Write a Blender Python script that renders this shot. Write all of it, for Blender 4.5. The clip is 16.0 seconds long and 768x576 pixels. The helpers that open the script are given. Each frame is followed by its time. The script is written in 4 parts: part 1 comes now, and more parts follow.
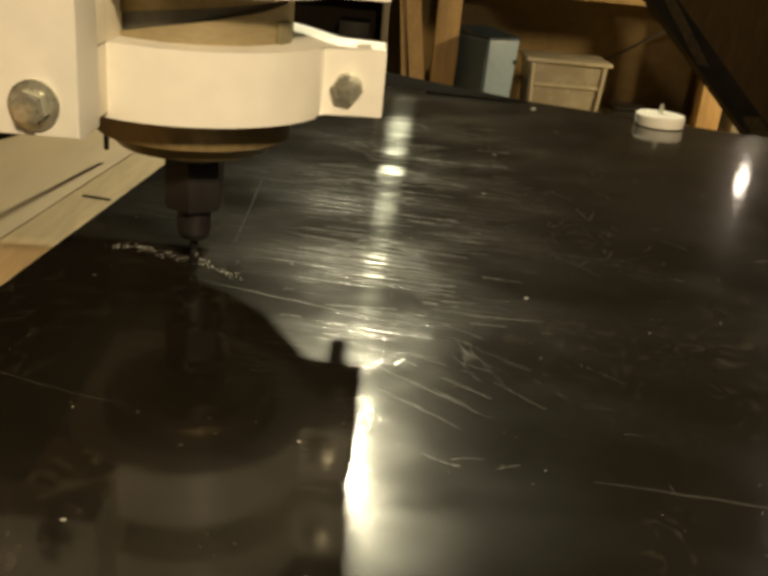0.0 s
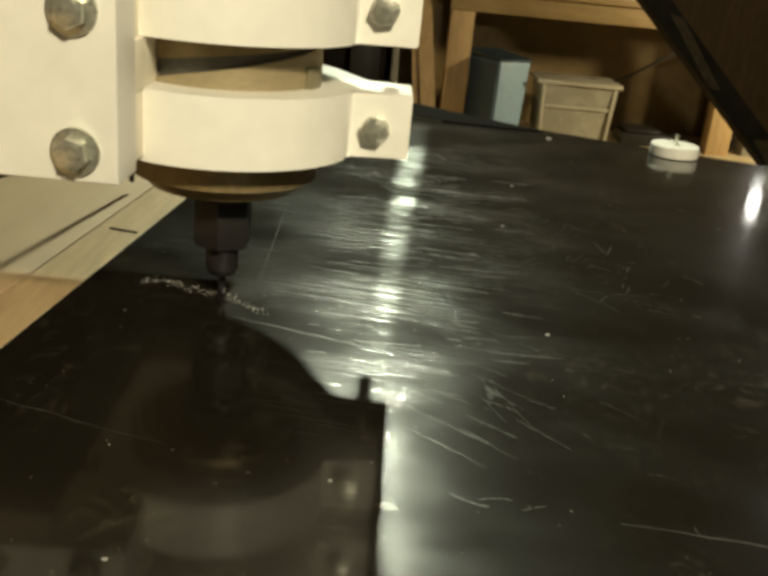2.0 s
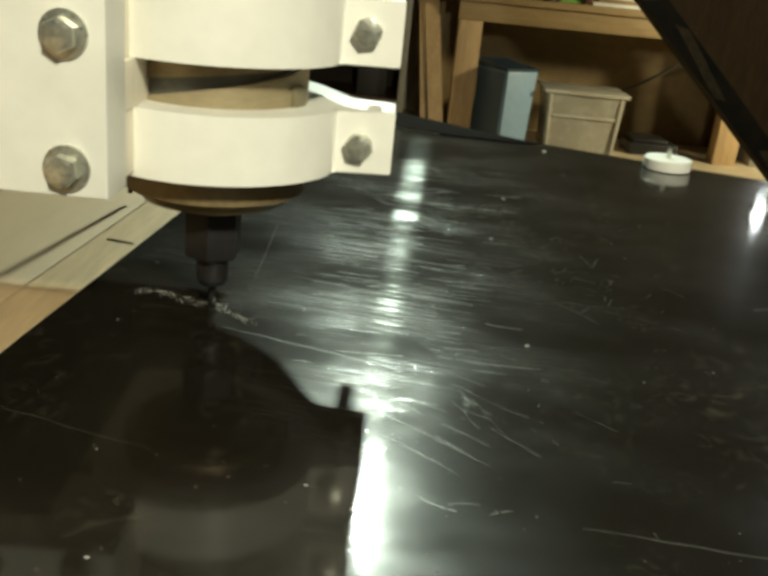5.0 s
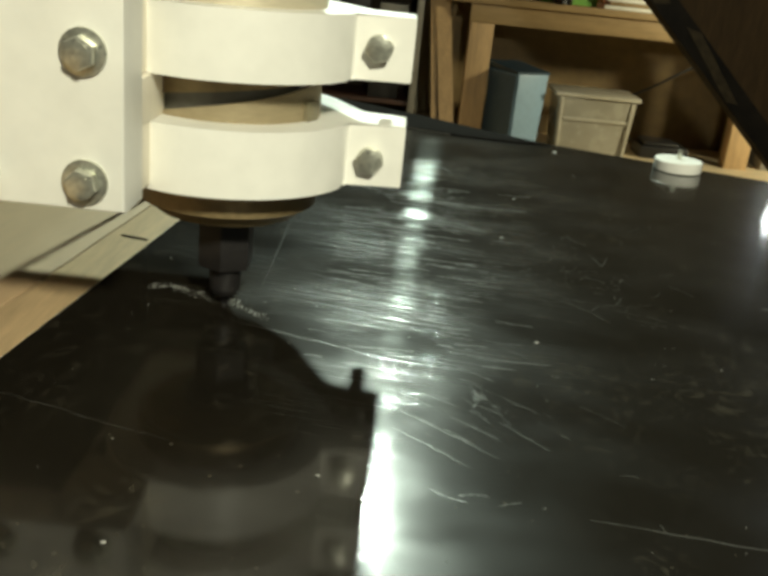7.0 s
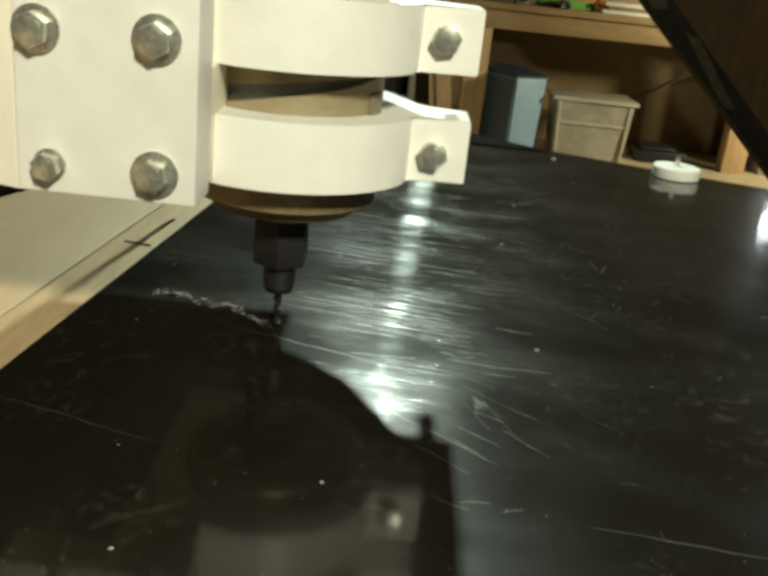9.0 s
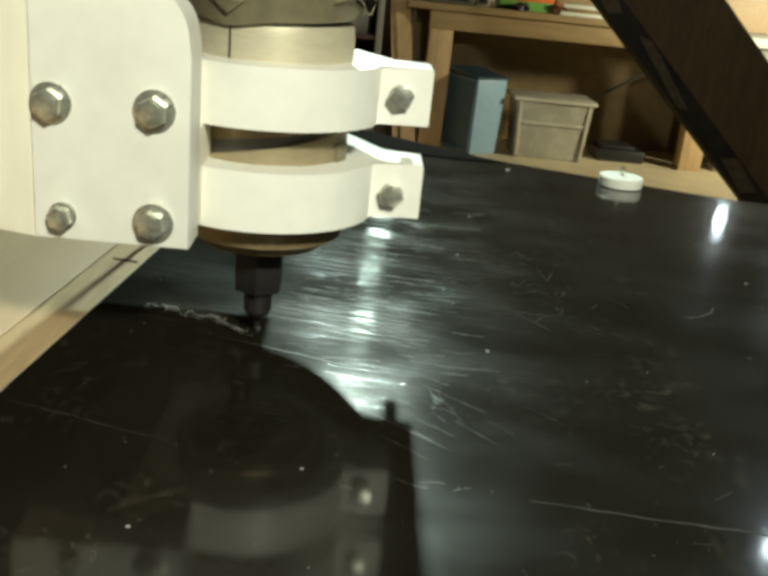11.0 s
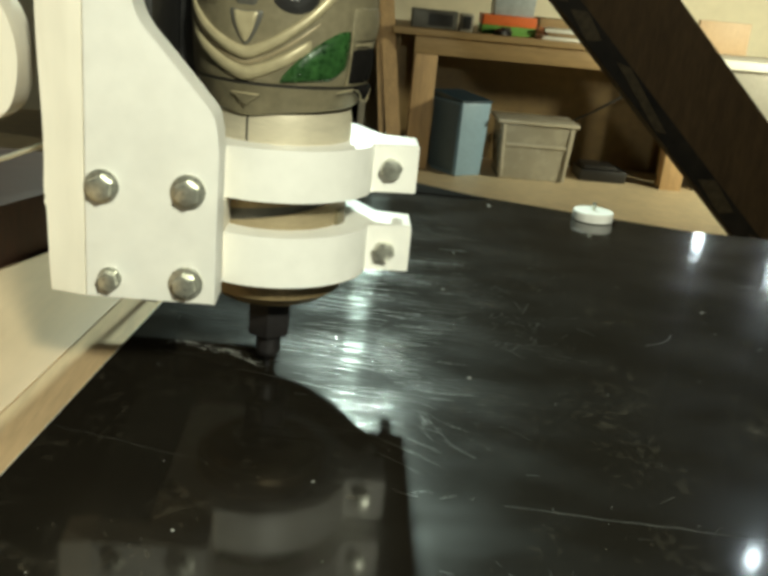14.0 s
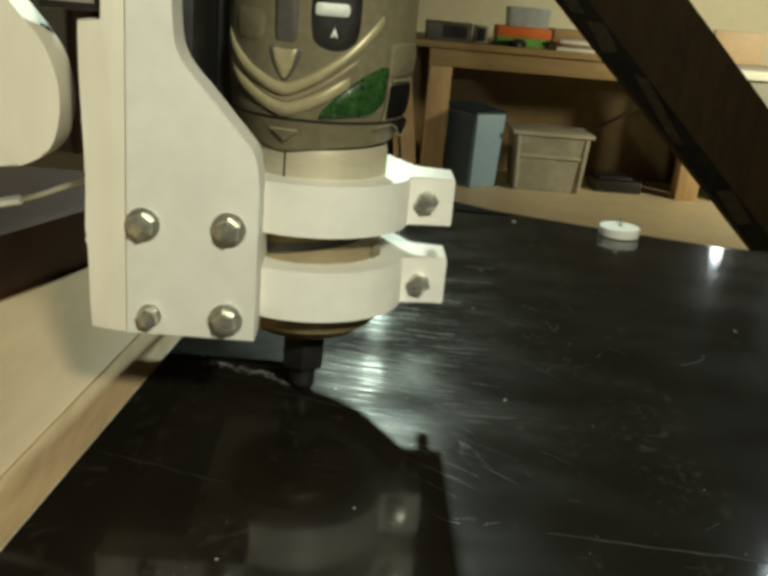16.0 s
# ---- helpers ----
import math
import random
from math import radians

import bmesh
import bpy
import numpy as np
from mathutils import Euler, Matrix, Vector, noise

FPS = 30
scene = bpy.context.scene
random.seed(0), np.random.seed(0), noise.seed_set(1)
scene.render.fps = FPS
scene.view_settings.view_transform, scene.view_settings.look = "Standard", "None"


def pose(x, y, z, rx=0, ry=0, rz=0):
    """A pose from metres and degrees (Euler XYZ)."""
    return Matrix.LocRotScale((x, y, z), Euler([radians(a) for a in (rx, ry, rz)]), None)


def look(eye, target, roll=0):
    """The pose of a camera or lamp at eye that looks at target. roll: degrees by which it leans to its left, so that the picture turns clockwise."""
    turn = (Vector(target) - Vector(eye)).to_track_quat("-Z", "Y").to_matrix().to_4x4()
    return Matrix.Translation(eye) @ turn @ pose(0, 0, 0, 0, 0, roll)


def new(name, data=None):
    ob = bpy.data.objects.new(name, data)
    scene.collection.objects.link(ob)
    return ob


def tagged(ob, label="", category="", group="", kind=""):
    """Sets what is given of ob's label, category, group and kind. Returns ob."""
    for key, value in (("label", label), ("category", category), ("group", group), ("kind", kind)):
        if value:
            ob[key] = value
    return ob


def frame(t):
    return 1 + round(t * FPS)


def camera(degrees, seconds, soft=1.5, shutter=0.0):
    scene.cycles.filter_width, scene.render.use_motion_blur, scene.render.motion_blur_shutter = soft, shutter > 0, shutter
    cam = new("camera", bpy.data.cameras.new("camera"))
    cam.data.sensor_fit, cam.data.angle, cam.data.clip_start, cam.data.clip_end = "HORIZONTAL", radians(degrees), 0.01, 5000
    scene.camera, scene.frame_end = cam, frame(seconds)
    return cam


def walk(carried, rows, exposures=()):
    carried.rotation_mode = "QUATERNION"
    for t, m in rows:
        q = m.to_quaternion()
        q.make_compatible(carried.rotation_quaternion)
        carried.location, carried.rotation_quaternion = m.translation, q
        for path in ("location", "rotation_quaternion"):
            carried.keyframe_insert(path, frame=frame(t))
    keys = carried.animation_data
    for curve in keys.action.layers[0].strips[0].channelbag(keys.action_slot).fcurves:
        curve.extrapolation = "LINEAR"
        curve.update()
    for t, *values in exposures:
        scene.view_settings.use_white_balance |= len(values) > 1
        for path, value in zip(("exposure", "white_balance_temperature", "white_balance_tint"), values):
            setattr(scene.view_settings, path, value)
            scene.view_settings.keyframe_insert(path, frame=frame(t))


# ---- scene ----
PATH = [
    (0, (-0.0642, -0.3094, 0.1262), (-0.0474, 0.1531, -0.0630), 5.52),
    (0.5, (-0.0682, -0.3063, 0.1273), (-0.0498, 0.1564, -0.0613), 5.70),
    (1, (-0.0702, -0.3075, 0.1287), (-0.0514, 0.1557, -0.0587), 5.77),
    (1.5, (-0.0711, -0.3105, 0.1315), (-0.0570, 0.1542, -0.0525), 5.52),
    (2, (-0.0705, -0.3127, 0.1340), (-0.0595, 0.1536, -0.0462), 5.59),
    (2.5, (-0.0710, -0.3144, 0.1350), (-0.0613, 0.1526, -0.0433), 5.45),
    (3, (-0.0699, -0.3146, 0.1345), (-0.0614, 0.1530, -0.0424), 5.14),
    (5.5, (-0.0610, -0.3253, 0.1410), (-0.0563, 0.1424, -0.0355), 5.89),
    (6, (-0.0611, -0.3273, 0.1403), (-0.0586, 0.1407, -0.0358), 5.89),
    (6.5, (-0.0621, -0.3275, 0.1401), (-0.0611, 0.1405, -0.0359), 5.84),
    (7, (-0.0621, -0.3268, 0.1393), (-0.0615, 0.1412, -0.0366), 5.87),
    (7.5, (-0.0637, -0.3252, 0.1403), (-0.0636, 0.1430, -0.0353), 5.70),
    (8, (-0.0647, -0.3273, 0.1408), (-0.0648, 0.1413, -0.0337), 6.04),
    (8.5, (-0.0631, -0.3280, 0.1406), (-0.0617, 0.1404, -0.0345), 6.25),
    (9, (-0.0642, -0.3293, 0.1421), (-0.0622, 0.1393, -0.0324), 6.15),
    (11.5, (-0.0658, -0.3915, 0.1716), (-0.0432, 0.0772, -0.0010), 5.95),
    (12, (-0.0690, -0.4126, 0.1818), (-0.0471, 0.0572, 0.0120), 6.07),
    (12.5, (-0.0683, -0.4184, 0.1894), (-0.0413, 0.0526, 0.0239), 5.65),
    (13, (-0.0705, -0.4208, 0.1903), (-0.0418, 0.0508, 0.0267), 5.59),
    (13.5, (-0.0712, -0.4218, 0.1907), (-0.0430, 0.0500, 0.0276), 5.65),
    (14, (-0.0717, -0.4225, 0.1912), (-0.0454, 0.0495, 0.0283), 5.53),
    (14.5, (-0.0726, -0.4208, 0.1901), (-0.0474, 0.0514, 0.0275), 5.79),
    (15, (-0.0769, -0.4192, 0.1922), (-0.0540, 0.0535, 0.0307), 5.70),
    (15.5, (-0.0790, -0.4186, 0.1918), (-0.0583, 0.0546, 0.0315), 5.76),
    (16, (-0.0831, -0.4184, 0.1948), (-0.0643, 0.0556, 0.0367), 5.09),
]
cam = camera(46.0, 16.0, soft=3.8)
walk(cam, [(t, look(eye, target, roll)) for t, eye, target, roll in PATH],
     exposures=[(0.0, -0.3, 9600, 17), (1.5, -0.15, 8000, 9), (3.0, -0.05, 7300, 6), (5.5, 0.0, 6500, 2), (9.2, 0.0, 6400, 2), (11.3, 0.08, 6100, 0), (14.8, 0.08, 6100, 0),
                (15.5, -0.16, 6150, 0), (16.0, -0.5, 6400, 1)])

# ---- light ----
world = bpy.data.worlds.new("world")
scene.world = world
world.use_nodes = True
world.node_tree.nodes["Background"].inputs[0].default_value = (1.0, 0.82, 0.55, 1)
world.node_tree.nodes["Background"].inputs[1].default_value = 0.012


def lamp(name, eye, target, watts, colour, size, size_y=None, spread=180):
    data = bpy.data.lights.new(name, "AREA")
    data.shape = "DISK" if size_y is None else "RECTANGLE"
    data.size, data.energy, data.color = size, watts, colour
    if size_y is not None:
        data.size_y = size_y
    data.spread = radians(spread)
    ob = new(name, data)
    ob.matrix_world = look(eye, target)
    return ob


# cool work lamp beyond the table, warm room lamp behind the camera
lamp("work_lamp_light", (-0.06, 1.0, 0.77), (-0.05, 0.0, 0.0), 13.5, (0.87, 1.0, 0.86), 0.042)
lamp("room_lamp_light", (0.36, -1.30, 0.98), (-0.12, -0.03, 0.08), 33, (1.0, 0.945, 0.745), 0.16)
# added fill with no known source, brightens the bench and the wall behind
lamp("bench_lamp_light", (2.95, 2.75, 0.55), (1.25, 4.5, -0.15), 26, (1.0, 0.90, 0.64), 0.3, spread=105)


# ---- materials ----
def mat(name, colour, rough=0.5, metal=0.0, vary=0.15, scale=40.0, fine=4.0, bump=0.0, stretch=(1, 1, 1), spec=0.5, second=None):
    """A principled surface with colour varied at two scales, roughness wear and fine relief."""
    m = bpy.data.materials.new(name)
    m.use_nodes = True
    nt = m.node_tree
    b = nt.nodes["Principled BSDF"]
    tc = nt.nodes.new("ShaderNodeTexCoord")
    mp = nt.nodes.new("ShaderNodeMapping")
    mp.inputs["Scale"].default_value = stretch
    nt.links.new(tc.outputs["Object"], mp.inputs["Vector"])
    n1 = nt.nodes.new("ShaderNodeTexNoise")
    n1.inputs["Scale"].default_value, n1.inputs["Detail"].default_value = scale, 6
    n2 = nt.nodes.new("ShaderNodeTexNoise")
    n2.inputs["Scale"].default_value, n2.inputs["Detail"].default_value = scale * fine, 3
    for n in (n1, n2):
        nt.links.new(mp.outputs[0], n.inputs["Vector"])
    add = nt.nodes.new("ShaderNodeMath")
    add.operation = "ADD"
    nt.links.new(n1.outputs[0], add.inputs[0])
    nt.links.new(n2.outputs[0], add.inputs[1])
    ramp = nt.nodes.new("ShaderNodeMapRange")
    ramp.inputs[1].default_value, ramp.inputs[2].default_value = 0.65, 1.35
    nt.links.new(add.outputs[0], ramp.inputs[0])
    mix = nt.nodes.new("ShaderNodeMix")
    mix.data_type = "RGBA"
    low = second or tuple(c * (1 - vary) for c in colour)
    high = tuple(min(1, c * (1 + vary * 0.6)) for c in colour)
    mix.inputs[6].default_value, mix.inputs[7].default_value = (*low, 1), (*high, 1)
    nt.links.new(ramp.outputs[0], mix.inputs[0])
    nt.links.new(mix.outputs[2], b.inputs["Base Color"])
    rr = nt.nodes.new("ShaderNodeMapRange")
    rr.inputs[3].default_value, rr.inputs[4].default_value = max(0.02, rough - 0.08), min(1, rough + 0.1)
    nt.links.new(n2.outputs[0], rr.inputs[0])
    nt.links.new(rr.outputs[0], b.inputs["Roughness"])
    b.inputs["Metallic"].default_value = metal
    b.inputs["Specular IOR Level"].default_value = spec
    if bump:
        bp = nt.nodes.new("ShaderNodeBump")
        bp.inputs["Strength"].default_value, bp.inputs["Distance"].default_value = bump, 0.0004
        nt.links.new(n2.outputs[0], bp.inputs["Height"])
        nt.links.new(bp.outputs[0], b.inputs["Normal"])
    return m


def sheet_material():
    """Glossy black plastic: hairline scratches along two headings, smudges and dust."""
    m = bpy.data.materials.new("black_plastic_sheet")
    m.use_nodes = True
    nt = m.node_tree
    b = nt.nodes["Principled BSDF"]
    tc = nt.nodes.new("ShaderNodeTexCoord")

    def noise_at(stretch, turn, scale, detail=3.0, distortion=0.0):
        heading_map = nt.nodes.new("ShaderNodeMapping")
        heading_map.inputs["Rotation"].default_value = (0, 0, radians(turn))
        nt.links.new(tc.outputs["Object"], heading_map.inputs["Vector"])
        mp = nt.nodes.new("ShaderNodeMapping")
        mp.inputs["Scale"].default_value = stretch
        nt.links.new(heading_map.outputs[0], mp.inputs["Vector"])
        n = nt.nodes.new("ShaderNodeTexNoise")
        n.inputs["Scale"].default_value, n.inputs["Detail"].default_value = scale, detail
        n.inputs["Distortion"].default_value = distortion
        nt.links.new(mp.outputs[0], n.inputs["Vector"])
        return n.outputs[0]

    def ranged(value, a, c, lo, hi):
        r = nt.nodes.new("ShaderNodeMapRange")
        for i, v in zip((1, 2, 3, 4), (a, c, lo, hi)):
            r.inputs[i].default_value = v
        nt.links.new(value, r.inputs[0])
        return r.outputs[0]

    def math(op, a, c):
        n = nt.nodes.new("ShaderNodeMath")
        n.operation = op
        for i, v in enumerate((a, c)):
            if isinstance(v, (int, float)):
                n.inputs[i].default_value = v
            else:
                nt.links.new(v, n.inputs[i])
        return n.outputs[0]

    zone_map = nt.nodes.new("ShaderNodeMapping")
    zone_map.inputs["Location"].default_value = (0.6, -0.72, 0)
    zone_map.inputs["Scale"].default_value = (10.0, 5.6, 0)
    nt.links.new(tc.outputs["Object"], zone_map.inputs["Vector"])
    reach = nt.nodes.new("ShaderNodeVectorMath")
    reach.operation = "LENGTH"
    nt.links.new(zone_map.outputs[0], reach.inputs[0])
    worn = ranged(reach.outputs["Value"], 0.6, 1.6, 1.0, 0.0)
    hair = ranged(noise_at((1, 50, 1), 9, 17, 7), 0.545, 0.64, 0, 1)
    where = ranged(noise_at((1, 1.6, 1), 0, 15, 5), 0.40, 0.60, 0, 1)
    arc = ranged(noise_at((1, 34, 1), 36, 13, 5), 0.58, 0.68, 0, 1)
    arc_where = ranged(noise_at((1, 1, 1), 0, 7, 2), 0.50, 0.65, 0, 1)
    scratch = math("MAXIMUM", math("MULTIPLY", math("MULTIPLY", hair, where), worn), math("MULTIPLY", math("MULTIPLY", arc, arc_where), 0.18))
    smudge = ranged(noise_at((1, 0.8, 1), 25, 105, 10, 2.2), 0.54, 0.76, 0, 1)
    patch_ = ranged(noise_at((1, 0.7, 1), 0, 20, 4), 0.45, 0.66, 0.06, 1)
    dust = ranged(noise_at((1, 1, 1), 0, 420, 1), 0.74, 0.80, 0, 1)
    mix = nt.nodes.new("ShaderNodeMix")
    mix.data_type = "RGBA"
    mix.inputs[6].default_value, mix.inputs[7].default_value = (0.0105, 0.0088, 0.0062, 1), (0.24, 0.21, 0.15, 1)
    haze = math("ADD", math("MULTIPLY", math("MULTIPLY", smudge, patch_), 0.17), math("MULTIPLY", scratch, 0.03))
    nt.links.new(math("ADD", haze, math("MULTIPLY", dust, 0.25)), mix.inputs[0])
    nt.links.new(mix.outputs[2], b.inputs["Base Color"])
    rough = math("ADD", 0.078, math("ADD", math("MULTIPLY", scratch, 0.16), math("MULTIPLY", smudge, 0.06)))
    nt.links.new(rough, b.inputs["Roughness"])
    b.inputs["IOR"].default_value = 1.34
    nt.links.new(math("ADD", 0.19, math("MULTIPLY", where, 0.36)), b.inputs["Coat Weight"])
    b.inputs["Coat Roughness"].default_value = 0.265
    bp = nt.nodes.new("ShaderNodeBump")
    bp.inputs["Strength"].default_value, bp.inputs["Distance"].default_value = 0.32, 0.0002
    nt.links.new(scratch, bp.inputs["Height"])
    nt.links.new(bp.outputs[0], b.inputs["Normal"])
    # sheen of the hairline scratches, drawn out across their run
    sheen = nt.nodes.new("ShaderNodeBsdfAnisotropic")
    sheen.distribution = "BECKMANN"
    sheen.inputs["Color"].default_value = (0.9, 0.95, 0.92, 1)
    sheen.inputs["Roughness"].default_value = 0.35
    sheen.inputs["Anisotropy"].default_value = 0.94
    heading = nt.nodes.new("ShaderNodeCombineXYZ")
    heading.inputs[0].default_value, heading.inputs[1].default_value = 0.985, -0.172
    nt.links.new(heading.outputs[0], sheen.inputs["Tangent"])
    both = nt.nodes.new("ShaderNodeMixShader")
    nt.links.new(math("ADD", math("MULTIPLY", worn, 0.004), math("MULTIPLY", math("MULTIPLY", scratch, worn), 0.24)), both.inputs[0])
    nt.links.new(b.outputs[0], both.inputs[1])
    nt.links.new(sheen.outputs[0], both.inputs[2])
    nt.links.new(both.outputs[0], nt.nodes["Material Output"].inputs["Surface"])
    return m


M_SHEET = sheet_material()
M_HDPE = mat("white_polyethylene", (0.82, 0.80, 0.74), 0.42, vary=0.05, scale=30, bump=0.15)
M_HDPE_EDGE = mat("cream_polyethylene_edge", (0.80, 0.74, 0.62), 0.45, vary=0.07, scale=40, bump=0.2, stretch=(1, 1, 0.2))
M_STEEL = mat("zinc_plated_steel", (0.66, 0.66, 0.57), 0.30, 0.85, 0.25, 160, bump=0.25)
M_NECK = mat("satin_aluminium", (0.56, 0.50, 0.37), 0.42, 0.3, 0.10, 60, bump=0.1, stretch=(1, 1, 6))
M_BRONZE = mat("bronze_grey_housing", (0.215, 0.185, 0.115), 0.42, 0.25, 0.18, 70, bump=0.3)
M_RIDGE = mat("pale_bronze_ridge", (0.42, 0.36, 0.22), 0.40, 0.25, 0.12, 70, bump=0.2)
M_COLLAR = mat("dark_grey_collar", (0.10, 0.095, 0.08), 0.45, 0.2, 0.2, 80, bump=0.2)
# two browns with the shade round the clamps mixed into the colour
M_BROWNSHADE = mat("shaded_brown_metal", (0.26, 0.19, 0.095), 0.42, 0.4, 0.22, 70, bump=0.2)
M_TANSHADE = mat("shaded_tan_metal", (0.31, 0.25, 0.15), 0.45, 0.2, 0.16, 60, bump=0.1, stretch=(1, 1, 4))
M_BLACK = mat("black_plastic", (0.018, 0.017, 0.016), 0.4, vary=0.3, scale=90, bump=0.2)
M_DULL = mat("dull_black_edge", (0.010, 0.009, 0.008), 0.95, spec=0.03, vary=0.3, scale=60)
M_BLACKSTEEL = mat("black_oxide_steel", (0.014, 0.012, 0.012), 0.5, 0.15, 0.3, 200, bump=0.2)
M_GREEN = mat("mottled_green_rubber", (0.026, 0.072, 0.018), 0.28, vary=0.7, scale=190, fine=2.5, bump=0.6, second=(0.006, 0.022, 0.006))
M_LABEL = mat("white_print", (0.75, 0.76, 0.72), 0.5, vary=0.1, scale=300)
M_PLY = mat("pale_plywood", (0.52, 0.365, 0.215), 0.55, vary=0.09, scale=14, bump=0.15, stretch=(3, 0.6, 1))
M_PLYEDGE = mat("worn_plywood_strip", (0.57, 0.405, 0.23), 0.6, vary=0.18, scale=26, bump=0.3, stretch=(4, 0.5, 1))
M_GROOVE = mat("dark_groove", (0.06, 0.042, 0.025), 0.85, vary=0.3, scale=60)
M_FILM = mat("white_film_edge", (0.7, 0.7, 0.66), 0.5, vary=0.25, scale=90)
M_BRACEEDGE = mat("worn_black_edge", (0.016, 0.012, 0.008), 0.7, spec=0.2, vary=0.6, scale=9, fine=2.2, bump=0.3, second=(0.004, 0.003, 0.002))
M_OLIVE = mat("pale_olive_brown", (0.055, 0.040, 0.02), 0.6, vary=0.5, scale=14, bump=0.3, spec=0.2)
M_DARKWOOD = mat("dark_stained_board", (0.062, 0.038, 0.017), 0.8, spec=0.2, vary=0.3, scale=9, bump=0.3, stretch=(3, 3, 0.6))
M_BROWN = mat("reddish_brown_wood", (0.07, 0.032, 0.018), 0.55, vary=0.3, scale=14, bump=0.3, stretch=(1, 6, 1))
M_PINE = mat("bench_pine", (0.35, 0.235, 0.105), 0.55, vary=0.22, scale=7, bump=0.3, stretch=(0.6, 3, 6))
M_PINE_UP = mat("upright_pine", (0.50, 0.33, 0.16), 0.55, vary=0.22, scale=7, bump=0.3, stretch=(6, 6, 0.5))
M_HARDBOARD = mat("brown_hardboard", (0.21, 0.14, 0.056), 0.6, vary=0.2, scale=5, bump=0.1)
M_FLOOR = mat("tan_vinyl_floor", (0.64, 0.52, 0.33), 0.5, vary=0.14, scale=6, bump=0.1)
M_WALL = mat("cream_wall_paint", (0.62, 0.56, 0.40), 0.7, vary=0.08, scale=4, bump=0.1)
# dark brown for unlit surfaces, so the sheet mirrors a dark room
M_CEIL = mat("dark_unlit_brown", (0.05, 0.036, 0.022), 0.85, vary=0.4, scale=3, bump=0.1, stretch=(1, 5, 1))
M_BLUE = mat("pale_blue_plastic", (0.25, 0.36, 0.45), 0.4, vary=0.08, scale=12)
M_BLUEDARK = mat("dark_blue_lid", (0.03, 0.055, 0.075), 0.35, vary=0.2, scale=14)
M_BLUESHADE = mat("shaded_blue_plastic", (0.11, 0.155, 0.185), 0.4, vary=0.1, scale=14)
M_TUB = mat("translucent_grey_plastic", (0.37, 0.34, 0.265), 0.25, vary=0.12, scale=5)
M_TUBRIM = mat("pale_plastic_rim", (0.50, 0.46, 0.36), 0.3, vary=0.12, scale=12)
M_CLEAR = mat("pale_clear_plastic", (0.42, 0.46, 0.46), 0.3, vary=0.15, scale=12)
M_ORANGE = mat("orange_card", (0.75, 0.16, 0.03), 0.5, vary=0.1, scale=12)
M_GREENCARD = mat("green_card", (0.16, 0.36, 0.06), 0.5, vary=0.15, scale=12)
M_PAPER = mat("white_paper", (0.82, 0.80, 0.70), 0.6, vary=0.06, scale=20)
M_GREY = mat("grey_metal_case", (0.30, 0.28, 0.23), 0.45, 0.2, 0.12, 14)
M_CHIP = mat("pale_swarf", (0.40, 0.40, 0.37), 0.5, vary=0.5, scale=300)
M_SCRATCH = mat("scuffed_plastic", (0.06, 0.057, 0.048), 0.3, vary=0.6, scale=220)
M_SCUFF = mat("pale_scuffs", (0.05, 0.046, 0.036), 0.30, vary=0.6, scale=150)
M_HAIRLINE = mat("glinting_hairlines", (0.13, 0.127, 0.115), 0.36, vary=0.7, scale=180)
M_CABLE = mat("black_cable", (0.02, 0.018, 0.015), 0.5, vary=0.2, scale=60)
M_ROD = mat("pale_steel_rod", (0.6, 0.57, 0.45), 0.4, 0.6, 0.1, 60)


# ---- mesh helpers ----
def mesh_of(bm, name, material, smooth=None):
    bmesh.ops.recalc_face_normals(bm, faces=bm.faces)
    me = bpy.data.meshes.new(name)
    bm.to_mesh(me)
    bm.free()
    me.materials.append(material)
    if smooth is not None:
        for p in me.polygons:
            p.use_smooth = True
        me.set_sharp_from_angle(angle=radians(smooth))
    return me


def part(name, bm, material, parent=None, label="", smooth=22):
    ob = new(name, mesh_of(bm, name, material, smooth))
    if parent is not None:
        ob.parent = parent
    if label:
        ob["label"] = label
    return ob


def thing(name, label, category, group="", kind="", at=(0, 0, 0)):
    ob = new(name)
    ob.location = at
    return tagged(ob, label, category, group, kind)


def box(lo, hi, bevel=0.0, segments=2, bm=None):
    bm = bm or bmesh.new()
    made = bmesh.ops.create_cube(bm, size=1)["verts"]
    for v in made:
        v.co = Vector([lo[i] + (v.co[i] + 0.5) * (hi[i] - lo[i]) for i in range(3)])
    if bevel:
        edges = list({e for v in made for e in v.link_edges})
        bmesh.ops.bevel(bm, geom=edges, offset=bevel, segments=segments, affect="EDGES", profile=0.6)
    return bm


def prism(outline, lo, hi, axis="y", bevel=0.0, bm=None):
    """A closed outline of (u, v), pushed from lo to hi along an axis: y takes (x, z), z takes (x, y), x takes (y, z)."""
    bm = bm or bmesh.new()
    place = {"y": lambda u, v, d: (u, d, v), "z": lambda u, v, d: (u, v, d), "x": lambda u, v, d: (d, u, v)}[axis]
    a = [bm.verts.new(place(u, v, lo)) for u, v in outline]
    c = [bm.verts.new(place(u, v, hi)) for u, v in outline]
    caps = [bm.faces.new(a), bm.faces.new(c[::-1])]
    for i in range(len(a)):
        j = (i + 1) % len(a)
        bm.faces.new((a[j], a[i], c[i], c[j]))
    if bevel:
        bmesh.ops.bevel(bm, geom=list({e for f in caps for e in f.edges}), offset=bevel, segments=2, affect="EDGES", profile=0.6)
    return bm


